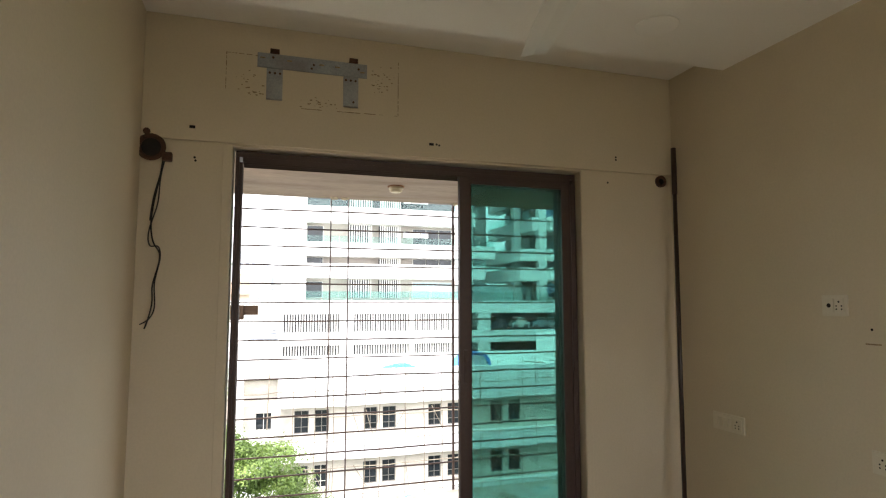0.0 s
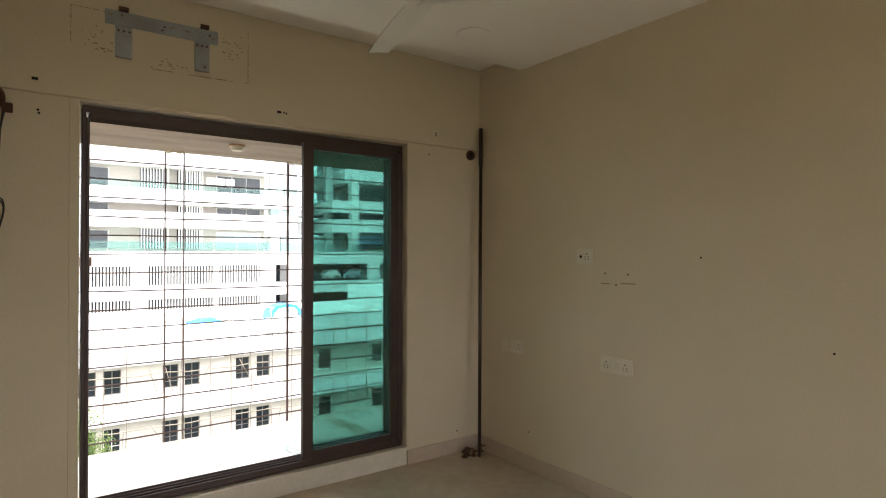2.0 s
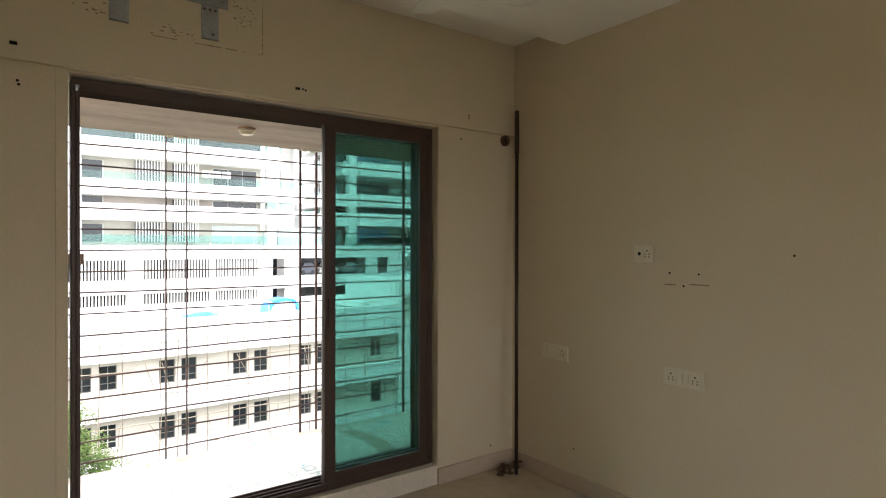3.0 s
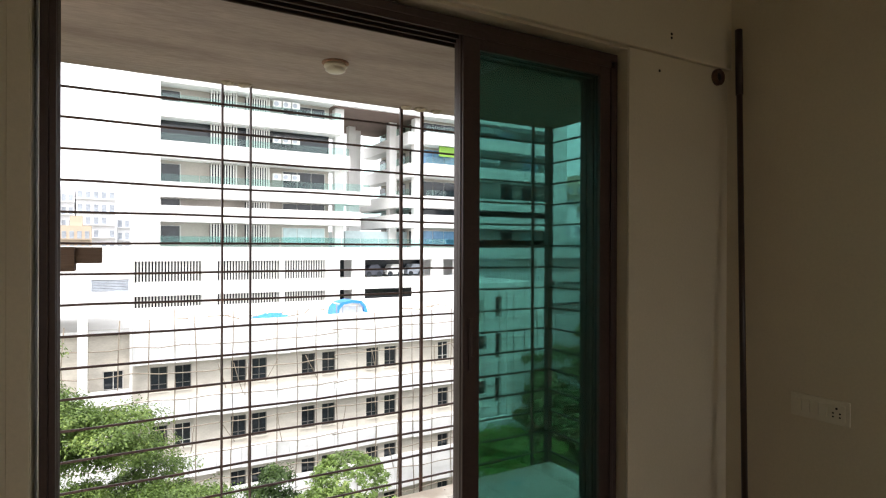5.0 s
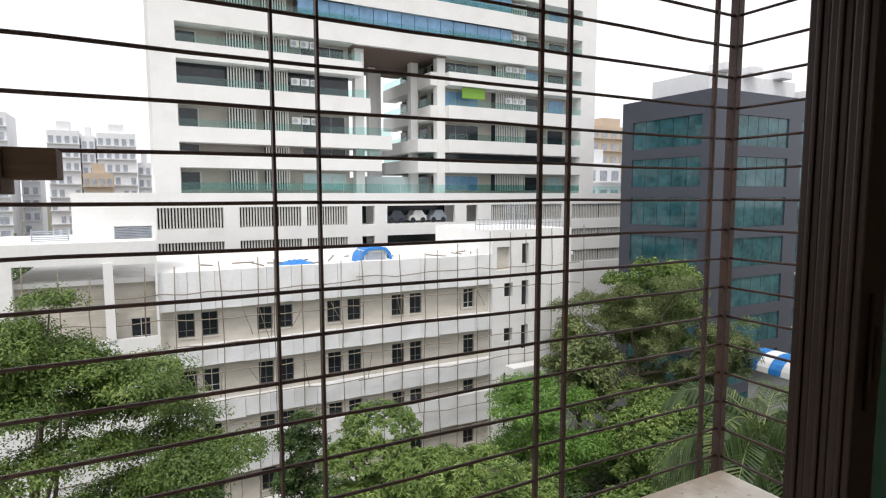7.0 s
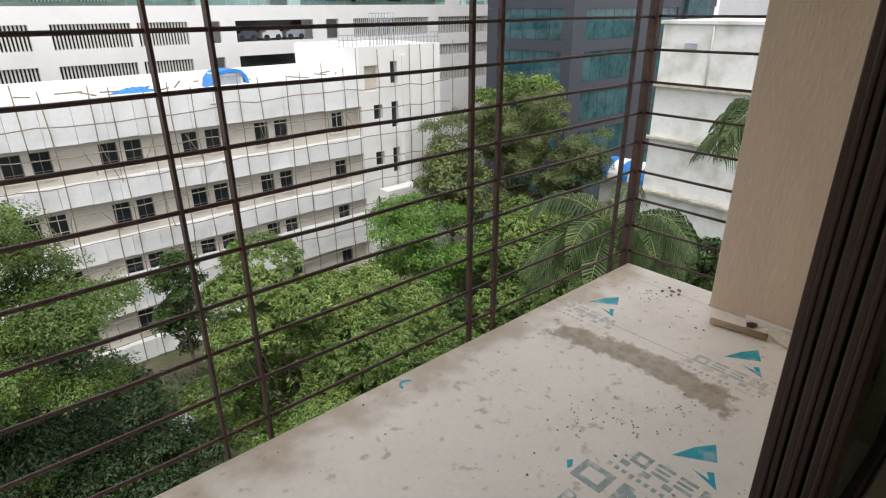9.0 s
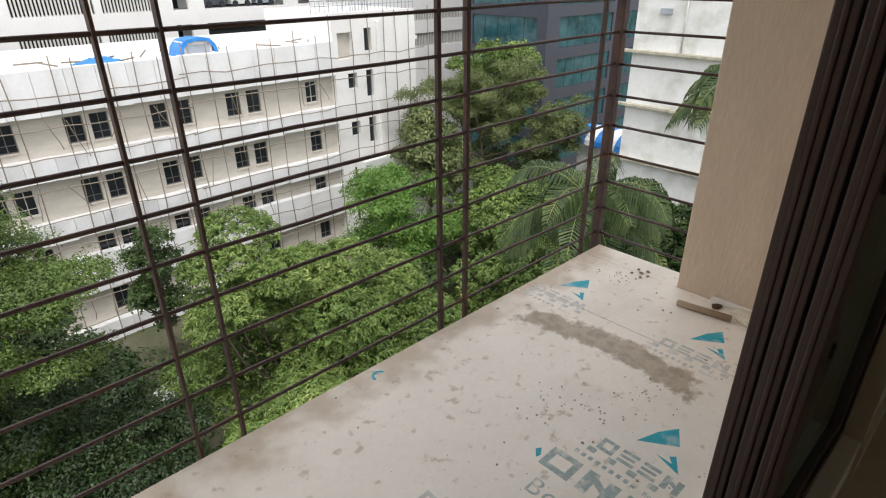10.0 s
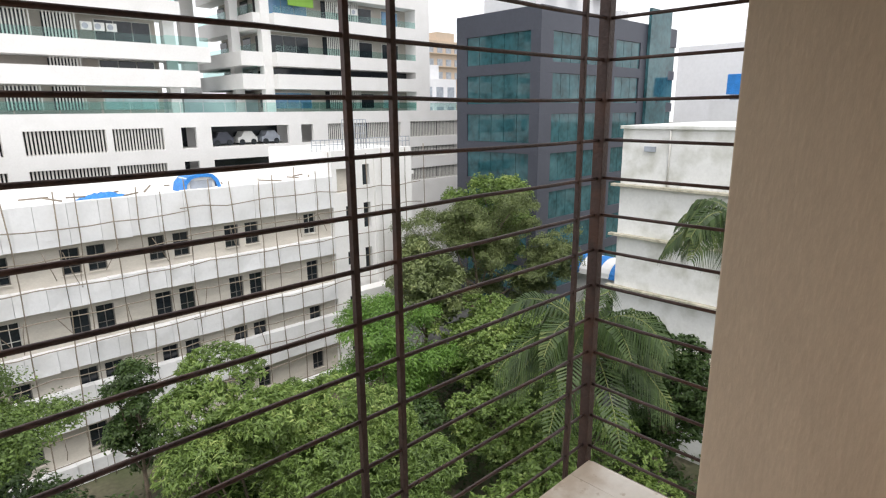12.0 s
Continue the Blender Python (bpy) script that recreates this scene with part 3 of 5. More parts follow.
# ---- boards on the balcony slab ----
def dirt_mat(name, colour, dirt, y_edge):
    """White board with brown dirt gathered along its outer edge and in patches."""
    m = mat(name, colour, 0.5, var=0.05, scale=5, fine=70, bump=0.06, stain=(0.50, 0.42, 0.33), stain_amt=0.3, stain_scale=2.6)
    nt = m.node_tree
    bs = next(n for n in nt.nodes if n.type == "BSDF_PRINCIPLED")
    src = bs.inputs["Base Color"].links[0].from_socket
    tc = nt.nodes.new("ShaderNodeTexCoord")
    sp = nt.nodes.new("ShaderNodeSeparateXYZ")
    nt.links.new(tc.outputs["Object"], sp.inputs[0])
    no = nt.nodes.new("ShaderNodeTexNoise")
    no.inputs["Scale"].default_value, no.inputs["Detail"].default_value = 7.0, 6
    nt.links.new(tc.outputs["Object"], no.inputs["Vector"])
    ma = nt.nodes.new("ShaderNodeMath")
    ma.operation = "MULTIPLY_ADD"
    ma.inputs[1].default_value = 0.42
    nt.links.new(no.outputs["Fac"], ma.inputs[0])
    nt.links.new(sp.outputs["Y"], ma.inputs[2])
    rg = nt.nodes.new("ShaderNodeMapRange")
    rg.interpolation_type = "SMOOTHSTEP"
    rg.inputs["From Min"].default_value, rg.inputs["From Max"].default_value = y_edge, y_edge + 0.16
    rg.inputs["To Max"].default_value = 0.6
    nt.links.new(ma.outputs[0], rg.inputs["Value"])
    mx = nt.nodes.new("ShaderNodeMix")
    mx.data_type = "RGBA"
    nt.links.new(rg.outputs[0], mx.inputs[0])
    nt.links.new(src, mx.inputs[6])
    mx.inputs[7].default_value = (*dirt, 1)
    # brown speckle and blots
    n2 = nt.nodes.new("ShaderNodeTexNoise")
    n2.inputs["Scale"].default_value, n2.inputs["Detail"].default_value = 26.0, 5
    nt.links.new(tc.outputs["Object"], n2.inputs["Vector"])
    r2 = nt.nodes.new("ShaderNodeMapRange")
    r2.interpolation_type = "SMOOTHSTEP"
    r2.inputs["From Min"].default_value, r2.inputs["From Max"].default_value = 0.60, 0.74
    r2.inputs["To Max"].default_value = 0.55
    nt.links.new(n2.outputs["Fac"], r2.inputs["Value"])
    m2 = nt.nodes.new("ShaderNodeMix")
    m2.data_type = "RGBA"
    nt.links.new(r2.outputs[0], m2.inputs[0])
    nt.links.new(mx.outputs[2], m2.inputs[6])
    m2.inputs[7].default_value = (0.42, 0.30, 0.17, 1)

    def op(kind, x, y=0.0, z=0.0):
        n = nt.nodes.new("ShaderNodeMath")
        n.operation = kind
        for sock, v in zip(n.inputs, (x, y, z)):
            if isinstance(v, float):
                sock.default_value = v
            else:
                nt.links.new(v, sock)
        return n.outputs[0]

    # a damp cement smear wiped across the boards towards the sill
    u = op("MULTIPLY_ADD", sp.outputs["Y"], -1.0 / 0.70, 1.125 / 0.70)
    centre = op("MULTIPLY_ADD", op("SINE", op("MULTIPLY", u, 2.6)), 0.075, 1.825)
    off = op("DIVIDE", op("ABSOLUTE", op("SUBTRACT", sp.outputs["X"], centre)), 0.062)
    end = op("MULTIPLY", op("ABSOLUTE", op("SUBTRACT", u, 0.5)), 2.0)
    d = op("MAXIMUM", off, op("POWER", end, 3.0))
    n3 = nt.nodes.new("ShaderNodeTexNoise")
    n3.inputs["Scale"].default_value, n3.inputs["Detail"].default_value = 17.0, 8
    n3.inputs["Roughness"].default_value = 0.65
    nt.links.new(tc.outputs["Object"], n3.inputs["Vector"])
    edge = op("MULTIPLY_ADD", n3.outputs["Fac"], 2.4, op("SUBTRACT", d, 1.2))
    r3 = nt.nodes.new("ShaderNodeMapRange")
    r3.interpolation_type = "SMOOTHSTEP"
    r3.inputs["From Min"].default_value, r3.inputs["From Max"].default_value = 1.18, 0.72
    r3.inputs["To Max"].default_value = 0.82
    nt.links.new(edge, r3.inputs["Value"])
    m3 = nt.nodes.new("ShaderNodeMix")
    m3.data_type = "RGBA"
    nt.links.new(r3.outputs[0], m3.inputs[0])
    nt.links.new(m2.outputs[2], m3.inputs[6])
    ramp = nt.nodes.new("ShaderNodeValToRGB")
    ramp.color_ramp.elements[0].position, ramp.color_ramp.elements[1].position = 0.35, 0.65
    ramp.color_ramp.elements[0].color, ramp.color_ramp.elements[1].color = (0.26, 0.19, 0.115, 1), (0.46, 0.37, 0.25, 1)
    nt.links.new(n2.outputs["Fac"], ramp.inputs["Fac"])
    nt.links.new(ramp.outputs[0], m3.inputs[7])
    nt.links.new(m3.outputs[2], bs.inputs["Base Color"])
    return m


board_mat = dirt_mat("dirty_white_board", (0.92, 0.85, 0.755), (0.42, 0.28, 0.15), 1.30)
for x0, x1 in ((-1.04, -0.10), (-0.097, 2.03), (2.033, 2.600)):
    ob = thing("foam_board", ((x0 + x1) / 2, 0.7, 0.046), "dirty white printed foam board covering the slab", "board", "boards on the slab")
    y1 = 1.262
    bm = bmesh.new()
    if x1 > 2.2:
        add_box(bm, x0, Y_OUT + 0.004, 0.0465, 2.468, y1, SLAB_Z, 0.002)
        add_box(bm, 2.4685, 0.799, 0.0465, x1, y1, SLAB_Z, 0.002)
    else:
        add_box(bm, x0, Y_OUT + 0.014, 0.0465, x1, y1, SLAB_Z, 0.002)
    part("sheet", bm, board_mat, ob)
structure("trim_upstand", box_bm(2.448, 0.27, SLAB_Z + 0.0005, 2.4685, 0.64, 0.088, 0.004), board_white, "white board strip against the pier")

ink_grey = mat("worn_grey_green_ink", (0.36, 0.44, 0.42), 0.6, var=0.2, scale=30, fine=120, bump=0.0, stain=(0.80, 0.75, 0.67), stain_amt=1.0, stain_scale=38)
ink_faded = mat("faded_grey_ink", (0.60, 0.60, 0.56), 0.6, var=0.15, scale=30, fine=120, bump=0.0, stain=(0.80, 0.76, 0.70), stain_amt=1.0, stain_scale=26)
ink_teal = mat("worn_teal_ink", (0.02, 0.40, 0.50), 0.55, var=0.15, scale=30, fine=120, bump=0.0, stain=(0.60, 0.66, 0.66), stain_amt=0.8, stain_scale=20)
PZ = SLAB_Z + 0.0004


def flat(bm, pts, thick=0.0):
    lo = [bm.verts.new((x, y, PZ - 0.0003)) for x, y in pts]
    hi = [bm.verts.new((x, y, PZ + thick)) for x, y in pts]
    bm.faces.new(hi)
    bm.faces.new(lo[::-1])
    n = len(pts)
    for i in range(n):
        j = (i + 1) % n
        bm.faces.new((lo[i], lo[j], hi[j], hi[i]))


def lettering(text, size, x, y, parent, material):
    """A printed word that reads along -y, its top towards +x."""
    cu = bpy.data.curves.new("word", "FONT")
    cu.body, cu.size, cu.extrude = text, size, 0.0001
    cu.space_character = 1.15
    tmp = bpy.data.objects.new("tmp", cu)
    scene.collection.objects.link(tmp)
    bpy.context.view_layer.update()
    me = bpy.data.meshes.new_from_object(tmp.evaluated_get(bpy.context.evaluated_depsgraph_get()))
    bpy.data.objects.remove(tmp)
    me.transform(Matrix.Translation((x, y, PZ)) @ Matrix.Rotation(-math.pi / 2, 4, "Z"))
    me.materials.clear()
    me.materials.append(material)
    ob = new("word", me)
    ob.parent = parent
    ob.matrix_parent_inverse = parent.matrix_world.inverted()
    return ob


def block_letter(bm, x, y, w, h, cut):
    """A plain block for one letter of a mark: a ring or a slab of its size."""
    s = h * 0.24
    if cut == 0:
        for c in (((x, y), (x, y - w), (x + s, y - w), (x + s, y)), ((x + h - s, y), (x + h - s, y - w), (x + h, y - w), (x + h, y)),
                  ((x + s, y), (x + s, y - s), (x + h - s, y - s), (x + h - s, y)), ((x + s, y - w + s), (x + s, y - w), (x + h - s, y - w), (x + h - s, y - w + s))):
            flat(bm, c)
    elif cut == 1:
        flat(bm, ((x, y), (x, y - w * 0.34), (x + h, y - w * 0.34), (x + h, y)))
        flat(bm, ((x, y - w * 0.66), (x, y - w), (x + h, y - w), (x + h, y - w * 0.66)))
        flat(bm, ((x + h * 0.55, y - w * 0.34), (x + h * 0.35, y - w * 0.66), (x + h * 0.62, y - w * 0.66), (x + h * 0.85, y - w * 0.34)))
    else:
        flat(bm, ((x, y), (x, y - w), (x + s, y - w), (x + s, y)))
        flat(bm, ((x + h * 0.4, y), (x + h * 0.4, y - w * 0.9), (x + h * 0.6, y - w * 0.9), (x + h * 0.6, y)))
        flat(bm, ((x + h - s, y), (x + h - s, y - w), (x + h, y - w), (x + h, y)))


def board_print(dx, dy, full, emblem=True):
    ink = ink_grey if full else ink_faded
    ob = thing("board_print", (1.5 + dx, 0.4 + dy, SLAB_Z), "worn grey and teal maker's print on white board", "print", "prints on the boards")
    if emblem:
        bm = bmesh.new()
        flat(bm, ((1.535 + dx, 0.452 + dy), (1.600 + dx, 0.352 + dy), (1.668 + dx, 0.388 + dy), (1.612 + dx, 0.424 + dy)))
        part("emblem", bm, ink_teal, ob)
        bm = bmesh.new()
        flat(bm, ((1.528 + dx, 0.388 + dy), (1.500 + dx, 0.308 + dy), (1.558 + dx, 0.342 + dy), (1.545 + dx, 0.356 + dy), (1.524 + dx, 0.338 + dy)))
        part("emblem", bm, ink_teal, ob)
    for k in range(4):
        bm = bmesh.new()
        block_letter(bm, 1.428 + dx, 0.520 + dy - 0.064 * k, 0.050, 0.052, (0, 2, 2, 1)[k])
        part("mark", bm, ink, ob)
    for k in range(5):
        bm = bmesh.new()
        y = 0.535 + dy - 0.062 * k
        flat(bm, ((1.402 + dx, y), (1.402 + dx, y - 0.026), (1.422 + dx, y - 0.026), (1.422 + dx, y)))
        part("small_mark", bm, ink, ob)
    for k in range(9):
        bm = bmesh.new()
        y = 0.555 + dy - 0.022 * k
        flat(bm, ((1.372 + dx, y), (1.372 + dx, y - 0.012), (1.386 + dx, y - 0.012), (1.386 + dx, y)))
        part("small_mark", bm, ink, ob)
    lettering("Board", 0.022, 1.370 + dx, 0.345 + dy, ob, ink)
    if full:
        for k in range(3):
            bm = bmesh.new()
            block_letter(bm, 1.265 + dx, 0.600 + dy - 0.118 * k, 0.095, 0.082, (0, 1, 0)[k])
            part("large_mark", bm, ink_grey, ob)
        bm = bmesh.new()
        flat(bm, ((1.30 + dx, 0.635 + dy), (1.275 + dx, 0.615 + dy), (1.29 + dx, 0.61 + dy), (1.315 + dx, 0.625 + dy)))
        part("emblem", bm, ink_teal, ob)
        lettering("Board", 0.082, 1.165 + dx, 0.575 + dy, ob, ink_grey)


board_print(0, 0, True)
board_print(0.60, 0.125, False)
board_print(0.585, 0.70, False)
board_print(-0.50, 0.22, False, False)
bm = bmesh.new()
for i in range(9):
    a0, a1 = 0.3 + i * 0.35, 0.3 + (i + 1) * 0.35
    flat(bm, [(1.18 + 0.028 * math.cos(a0), 1.205 + 0.028 * math.sin(a0)), (1.18 + 0.028 * math.cos(a1), 1.205 + 0.028 * math.sin(a1)),
              (1.18 + 0.018 * math.cos(a1), 1.205 + 0.018 * math.sin(a1)), (1.18 + 0.018 * math.cos(a0), 1.205 + 0.018 * math.sin(a0))])
tagged(part("ink_ring", bm, ink_teal), "small faded teal ring printed near the edge", "print")

rd = random.Random(17)

# grit, droppings and mortar crumbs
crumb = mat("grey_mortar_crumb", (0.27, 0.235, 0.19), 0.9, var=0.4, scale=60, fine=200, bump=0.2, per_object=0.3)


def pebble(bm, x, y, z, r, rng):
    m = Matrix.Translation((x, y, z)) @ Matrix.Rotation(rng.uniform(0, 6.28), 4, "Z") @ Matrix.Diagonal((r * rng.uniform(0.8, 1.7), r, r * 0.55, 1))
    vs = bmesh.ops.create_icosphere(bm, subdivisions=1, radius=1.0, matrix=m)["verts"]
    for v in vs:
        v.co += Vector((rng.uniform(-1, 1), rng.uniform(-1, 1), rng.uniform(-0.5, 0.5))) * r * 0.18


bm = bmesh.new()
for i in range(120):
    x, y = rd.uniform(0.35, 2.45), rd.uniform(0.25, 1.24)
    pebble(bm, x, y, SLAB_Z + 0.0015, rd.choice((0.0012, 0.0016, 0.002, 0.0036)) * rd.uniform(0.7, 1.3), rd)
for cx, cy, s in ((1.46, 0.72, 0.05), (1.55, 0.62, 0.05), (1.72, 0.52, 0.05), (2.36, 1.02, 0.04)):
    for i in range(22):
        pebble(bm, cx + rd.gauss(0, s), cy + rd.gauss(0, s), SLAB_Z + 0.0015, rd.uniform(0.0014, 0.0036), rd)
tagged(part("mortar_grit", bm, crumb), "grey mortar grit scattered over the boards", "grit", kind="stuff")
for x, y in ((2.44, 0.99), (2.47, 0.96), (2.49, 0.985), (2.43, 0.945), (2.46, 0.925), (2.50, 0.945)):
    bm = bmesh.new()
    pebble(bm, x, y, SLAB_Z + 0.004, 0.0075, rd)
    tagged(part("pebble", bm, crumb), "small grey-brown pebble on the white board", "pebble", "pebbles on the board")
# wooden stick with a dried plaster lump
stick_wood = mat("weathered_stick_wood", (0.36, 0.26, 0.17), 0.85, var=0.25, scale=12, fine=80, bump=0.3, stretch=(6, 1, 1))
stick = thing("wooden_stick", (2.33, 0.62, SLAB_Z), "weathered brush handle caked with plaster on the board", "stick")
bm = bmesh.new()
add_tube(bm, (2.325, 0.722, SLAB_Z + 0.014), (2.355, 0.52, SLAB_Z + 0.015), 0.0125, 0.0135, n=12)
part("handle", bm, stick_wood, stick)
bm = bmesh.new()
bmesh.ops.create_icosphere(bm, subdivisions=3, radius=1.0, matrix=Matrix.Translation((2.385, 0.43, SLAB_Z + 0.016)) @ Matrix.Rotation(-0.25, 4, "Z") @ Matrix.Diagonal((0.045, 0.115, 0.028, 1)))
for v in bm.verts:
    v.co += Vector((rd.uniform(-1, 1), rd.uniform(-1, 1), rd.uniform(-0.4, 0.8))) * 0.004
    v.co.z = max(v.co.z, SLAB_Z + 0.0008)
part("plaster_lump", bm, mat("dried_cream_plaster", (0.62, 0.54, 0.42), 0.9, var=0.15, scale=20, fine=90, bump=0.4), stick)
bm = bmesh.new()
pebble(bm, 2.42, 0.60, SLAB_Z + 0.009, 0.018, rd)
tagged(part("pebble", bm, rust_iron), "reddish brown stone chip beside the brush handle", "pebble", "pebbles on the board")

# wooden beam across the balcony end
beam_wood = mat("dark_weathered_timber", (0.15, 0.10, 0.075), 0.8, var=0.3, scale=5, fine=50, bump=0.3, stretch=(0.3, 3, 3))
beam = thing("timber_beam", (-0.5, 1.03, 1.345), "dark weathered timber beam end with a stepped nose", "beam")
part("beam_body", box_bm(-1.049, 0.96, 1.345, 0.025, 1.10, 1.438, 0.004), beam_wood, beam)
part("nose", box_bm(0.026, 0.975, 1.375, 0.114, 1.085, 1.437, 0.004), beam_wood, beam)

# round fitting on the soffit
lamp = thing("soffit_fitting", (0.965, 0.73, 2.17), "cream round fitting with a brown stain ring", "ceiling fitting")
bm = bmesh.new()
add_lathe(bm, [(0.055, 2.2215), (0.057, 2.217), (0.045, 2.214)], (0.965, 0.73, 0), 28)
part("base_ring", bm, mat("rust_stain_ring", (0.34, 0.19, 0.12), 0.8, var=0.3, scale=20, fine=80), lamp)
bm = bmesh.new()
add_lathe(bm, [(0.046, 2.2145), (0.049, 2.202), (0.044, 2.198), (0.040, 2.195), (0.042, 2.187), (0.032, 2.180), (0.010, 2.178)], (0.965, 0.73, 0), 28)
part("cap", bm, white_plastic, lamp)
# mortar lumps where the grill meets the soffit
rust_patch = mat("pale_mortar_lump", (0.58, 0.52, 0.42), 0.95, var=0.2, scale=30, fine=90, bump=0.4)
for x in (0.62, 0.70, 1.56, 1.645, 1.75, 2.50):
    bm = bmesh.new()
    bmesh.ops.create_icosphere(bm, subdivisions=2, radius=1.0, matrix=Matrix.Translation((x, 1.262, 2.218)) @ Matrix.Diagonal((0.032, 0.03, 0.014, 1)))
    for v in bm.verts:
        v.co += Vector((rd.uniform(-1, 1), rd.uniform(-1, 1), rd.uniform(-1, 1))) * 0.004
    tagged(part("mortar_lump", bm, rust_patch), "rough mortar lump where grill meets soffit", "mortar", "mortar lumps on the soffit")
structure("trim_ledge", box_bm(2.70, 0.797, -0.62, 2.97, 0.93, -0.26, 0.006), outer_plaster, "small plaster ledge outside the grill")

# ---- outside: materials ----
GROUND_Z = -19.8
earth = mat("damp_earth", (0.11, 0.10, 0.065), 0.95, var=0.35, scale=0.35, fine=4, bump=0.3, coords="World", stain=(0.05, 0.075, 0.02), stain_amt=0.8, stain_scale=0.15)
asphalt = mat("worn_asphalt", (0.15, 0.147, 0.14), 0.9, var=0.25, scale=0.5, fine=8, bump=0.2, coords="World")
render_white = mat("white_render", (0.80, 0.79, 0.78), 0.85, var=0.05, scale=0.5, fine=6, bump=0.1, coords="World", stain=(0.55, 0.54, 0.5), stain_amt=0.18, stain_scale=0.4)
sheet_white = mat("white_sheeting", (0.82, 0.82, 0.83), 0.6, var=0.05, scale=0.7, fine=5, bump=0.25, bump_dist=0.05, coords="World", stain=(0.62, 0.61, 0.58), stain_amt=0.35, stain_scale=0.6)
strip_beige = mat("weathered_beige_render", (0.56, 0.52, 0.46), 0.9, var=0.14, scale=0.8, fine=7, bump=0.15, coords="World", stretch=(1, 1, 3), stain=(0.38, 0.36, 0.32), stain_amt=0.4, stain_scale=0.5)
# cream darkened so that the balcony recesses read as deep shade
shaded_recess_cream = mat("shade_darkened_balcony_cream", (0.44, 0.40, 0.36), 0.9, var=0.1, scale=0.5, fine=5, bump=0.1, coords="World")
# near-black for window panes, and for sheets standing in for shade in tower openings
dark_pane_shade = mat("dark_pane_and_shade_sheet", (0.025, 0.03, 0.036), 0.08, var=0.4, scale=0.9, fine=5, bump=0.0, coords="World")
blue_pane = mat("blue_window_pane", (0.16, 0.30, 0.48), 0.12, var=0.25, scale=0.35, fine=2, bump=0.0, coords="World")
teal_pane = mat("teal_curtain_glass", (0.028, 0.09, 0.105), 0.05, var=0.6, scale=0.45, fine=2, bump=0.0, coords="World", stain=(0.10, 0.20, 0.22), stain_amt=0.6, stain_scale=0.3)
rail_pane = glass("pale_green_rail_glass", (0.78, 0.90, 0.88), 0.05)
pale_pane = mat("pale_terrace_glass", (0.48, 0.58, 0.60), 0.1, var=0.12, scale=0.5, fine=3, bump=0.0, coords="World")
panel_grey = mat("dark_grey_cladding", (0.068, 0.073, 0.095), 0.45, metal=0.2, var=0.12, scale=0.3, fine=3, bump=0.05, coords="World")
frame_dark = mat("dark_window_frame", (0.16, 0.15, 0.14), 0.5, var=0.2, scale=2, fine=9, bump=0.05, coords="World")
window_white = mat("white_window_frame", (0.62, 0.61, 0.58), 0.5, var=0.1, scale=2, fine=9, bump=0.05, coords="World")
bamboo = mat("grey_bamboo_pole", (0.24, 0.20, 0.155), 0.8, var=0.3, scale=1.5, fine=12, bump=0.2, coords="World")
blue_tarp = mat("blue_tarpaulin", (0.03, 0.22, 0.62), 0.45, var=0.3, scale=1.5, fine=9, bump=0.4, bump_dist=0.1, coords="World")
stained_white = mat("mouldy_white_render", (0.74, 0.74, 0.73), 0.9, var=0.08, scale=0.5, fine=6, bump=0.12, coords="World", stain=(0.30, 0.30, 0.22), stain_amt=0.5, stain_scale=0.7)
ledge_stone = mat("mossy_ledge", (0.45, 0.42, 0.34), 0.95, var=0.3, scale=2, fine=10, bump=0.3, coords="World", stain=(0.10, 0.11, 0.05), stain_amt=0.6, stain_scale=1.4)
# distance haze is mixed into these colours: paler walls, washed-out blue-grey panes
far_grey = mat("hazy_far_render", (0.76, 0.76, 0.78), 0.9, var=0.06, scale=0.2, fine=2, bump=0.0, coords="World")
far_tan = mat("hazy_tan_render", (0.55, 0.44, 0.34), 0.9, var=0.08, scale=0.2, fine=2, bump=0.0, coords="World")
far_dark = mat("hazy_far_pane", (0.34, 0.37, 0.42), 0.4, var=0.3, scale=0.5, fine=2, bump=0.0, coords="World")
ac_white = mat("white_unit_casing", (0.68, 0.68, 0.66), 0.5, var=0.08, scale=2, fine=12, bump=0.05, coords="World")

structure("ground", box_bm(-900, -900, GROUND_Z - 1, 900, 1800, GROUND_Z), earth, "damp earth and yard between the buildings")
structure("road", box_bm(34.2, 6, GROUND_Z, 45.5, 120, GROUND_Z + 0.03), asphalt, "worn asphalt lane between the buildings")


def wall_with_holes(bm, x0, x1, z0, z1, y0, y1, holes):
    """A wall in the x-z plane with rectangular openings through it."""
    zs = sorted({z0, z1, *(h[1] for h in holes), *(h[3] for h in holes)})
    zs = [z for z in zs if z0 <= z <= z1]
    for za, zb in zip(zs, zs[1:]):
        row = sorted((h[0], h[2]) for h in holes if h[1] <= za + 1e-6 and h[3] >= zb - 1e-6)
        x = x0
        for a, c in row:
            if a > x + 1e-4:
                add_box(bm, x, y0, za, a, y1, zb)
            x = max(x, c)
        if x < x1 - 1e-4:
            add_box(bm, x, y0, za, x1, y1, zb)


def ring_bm(x0, z0, x1, z1, w, y0, y1):
    """A rectangular frame of one piece, w wide, in the x-z plane."""
    bm = bmesh.new()
    loops = []
    for y in (y0, y1):
        for d in (0, w):
            loops.append([bm.verts.new(c) for c in ((x0 + d, y, z0 + d), (x1 - d, y, z0 + d), (x1 - d, y, z1 - d), (x0 + d, y, z1 - d))])
    for p, q in ((0, 1), (1, 3), (3, 2), (2, 0)):
        for i in range(4):
            j = (i + 1) % 4
            bm.faces.new((loops[p][i], loops[p][j], loops[q][j], loops[q][i]))
    return bm


def stuff(ob):
    ob["kind"] = "stuff"
    return ob


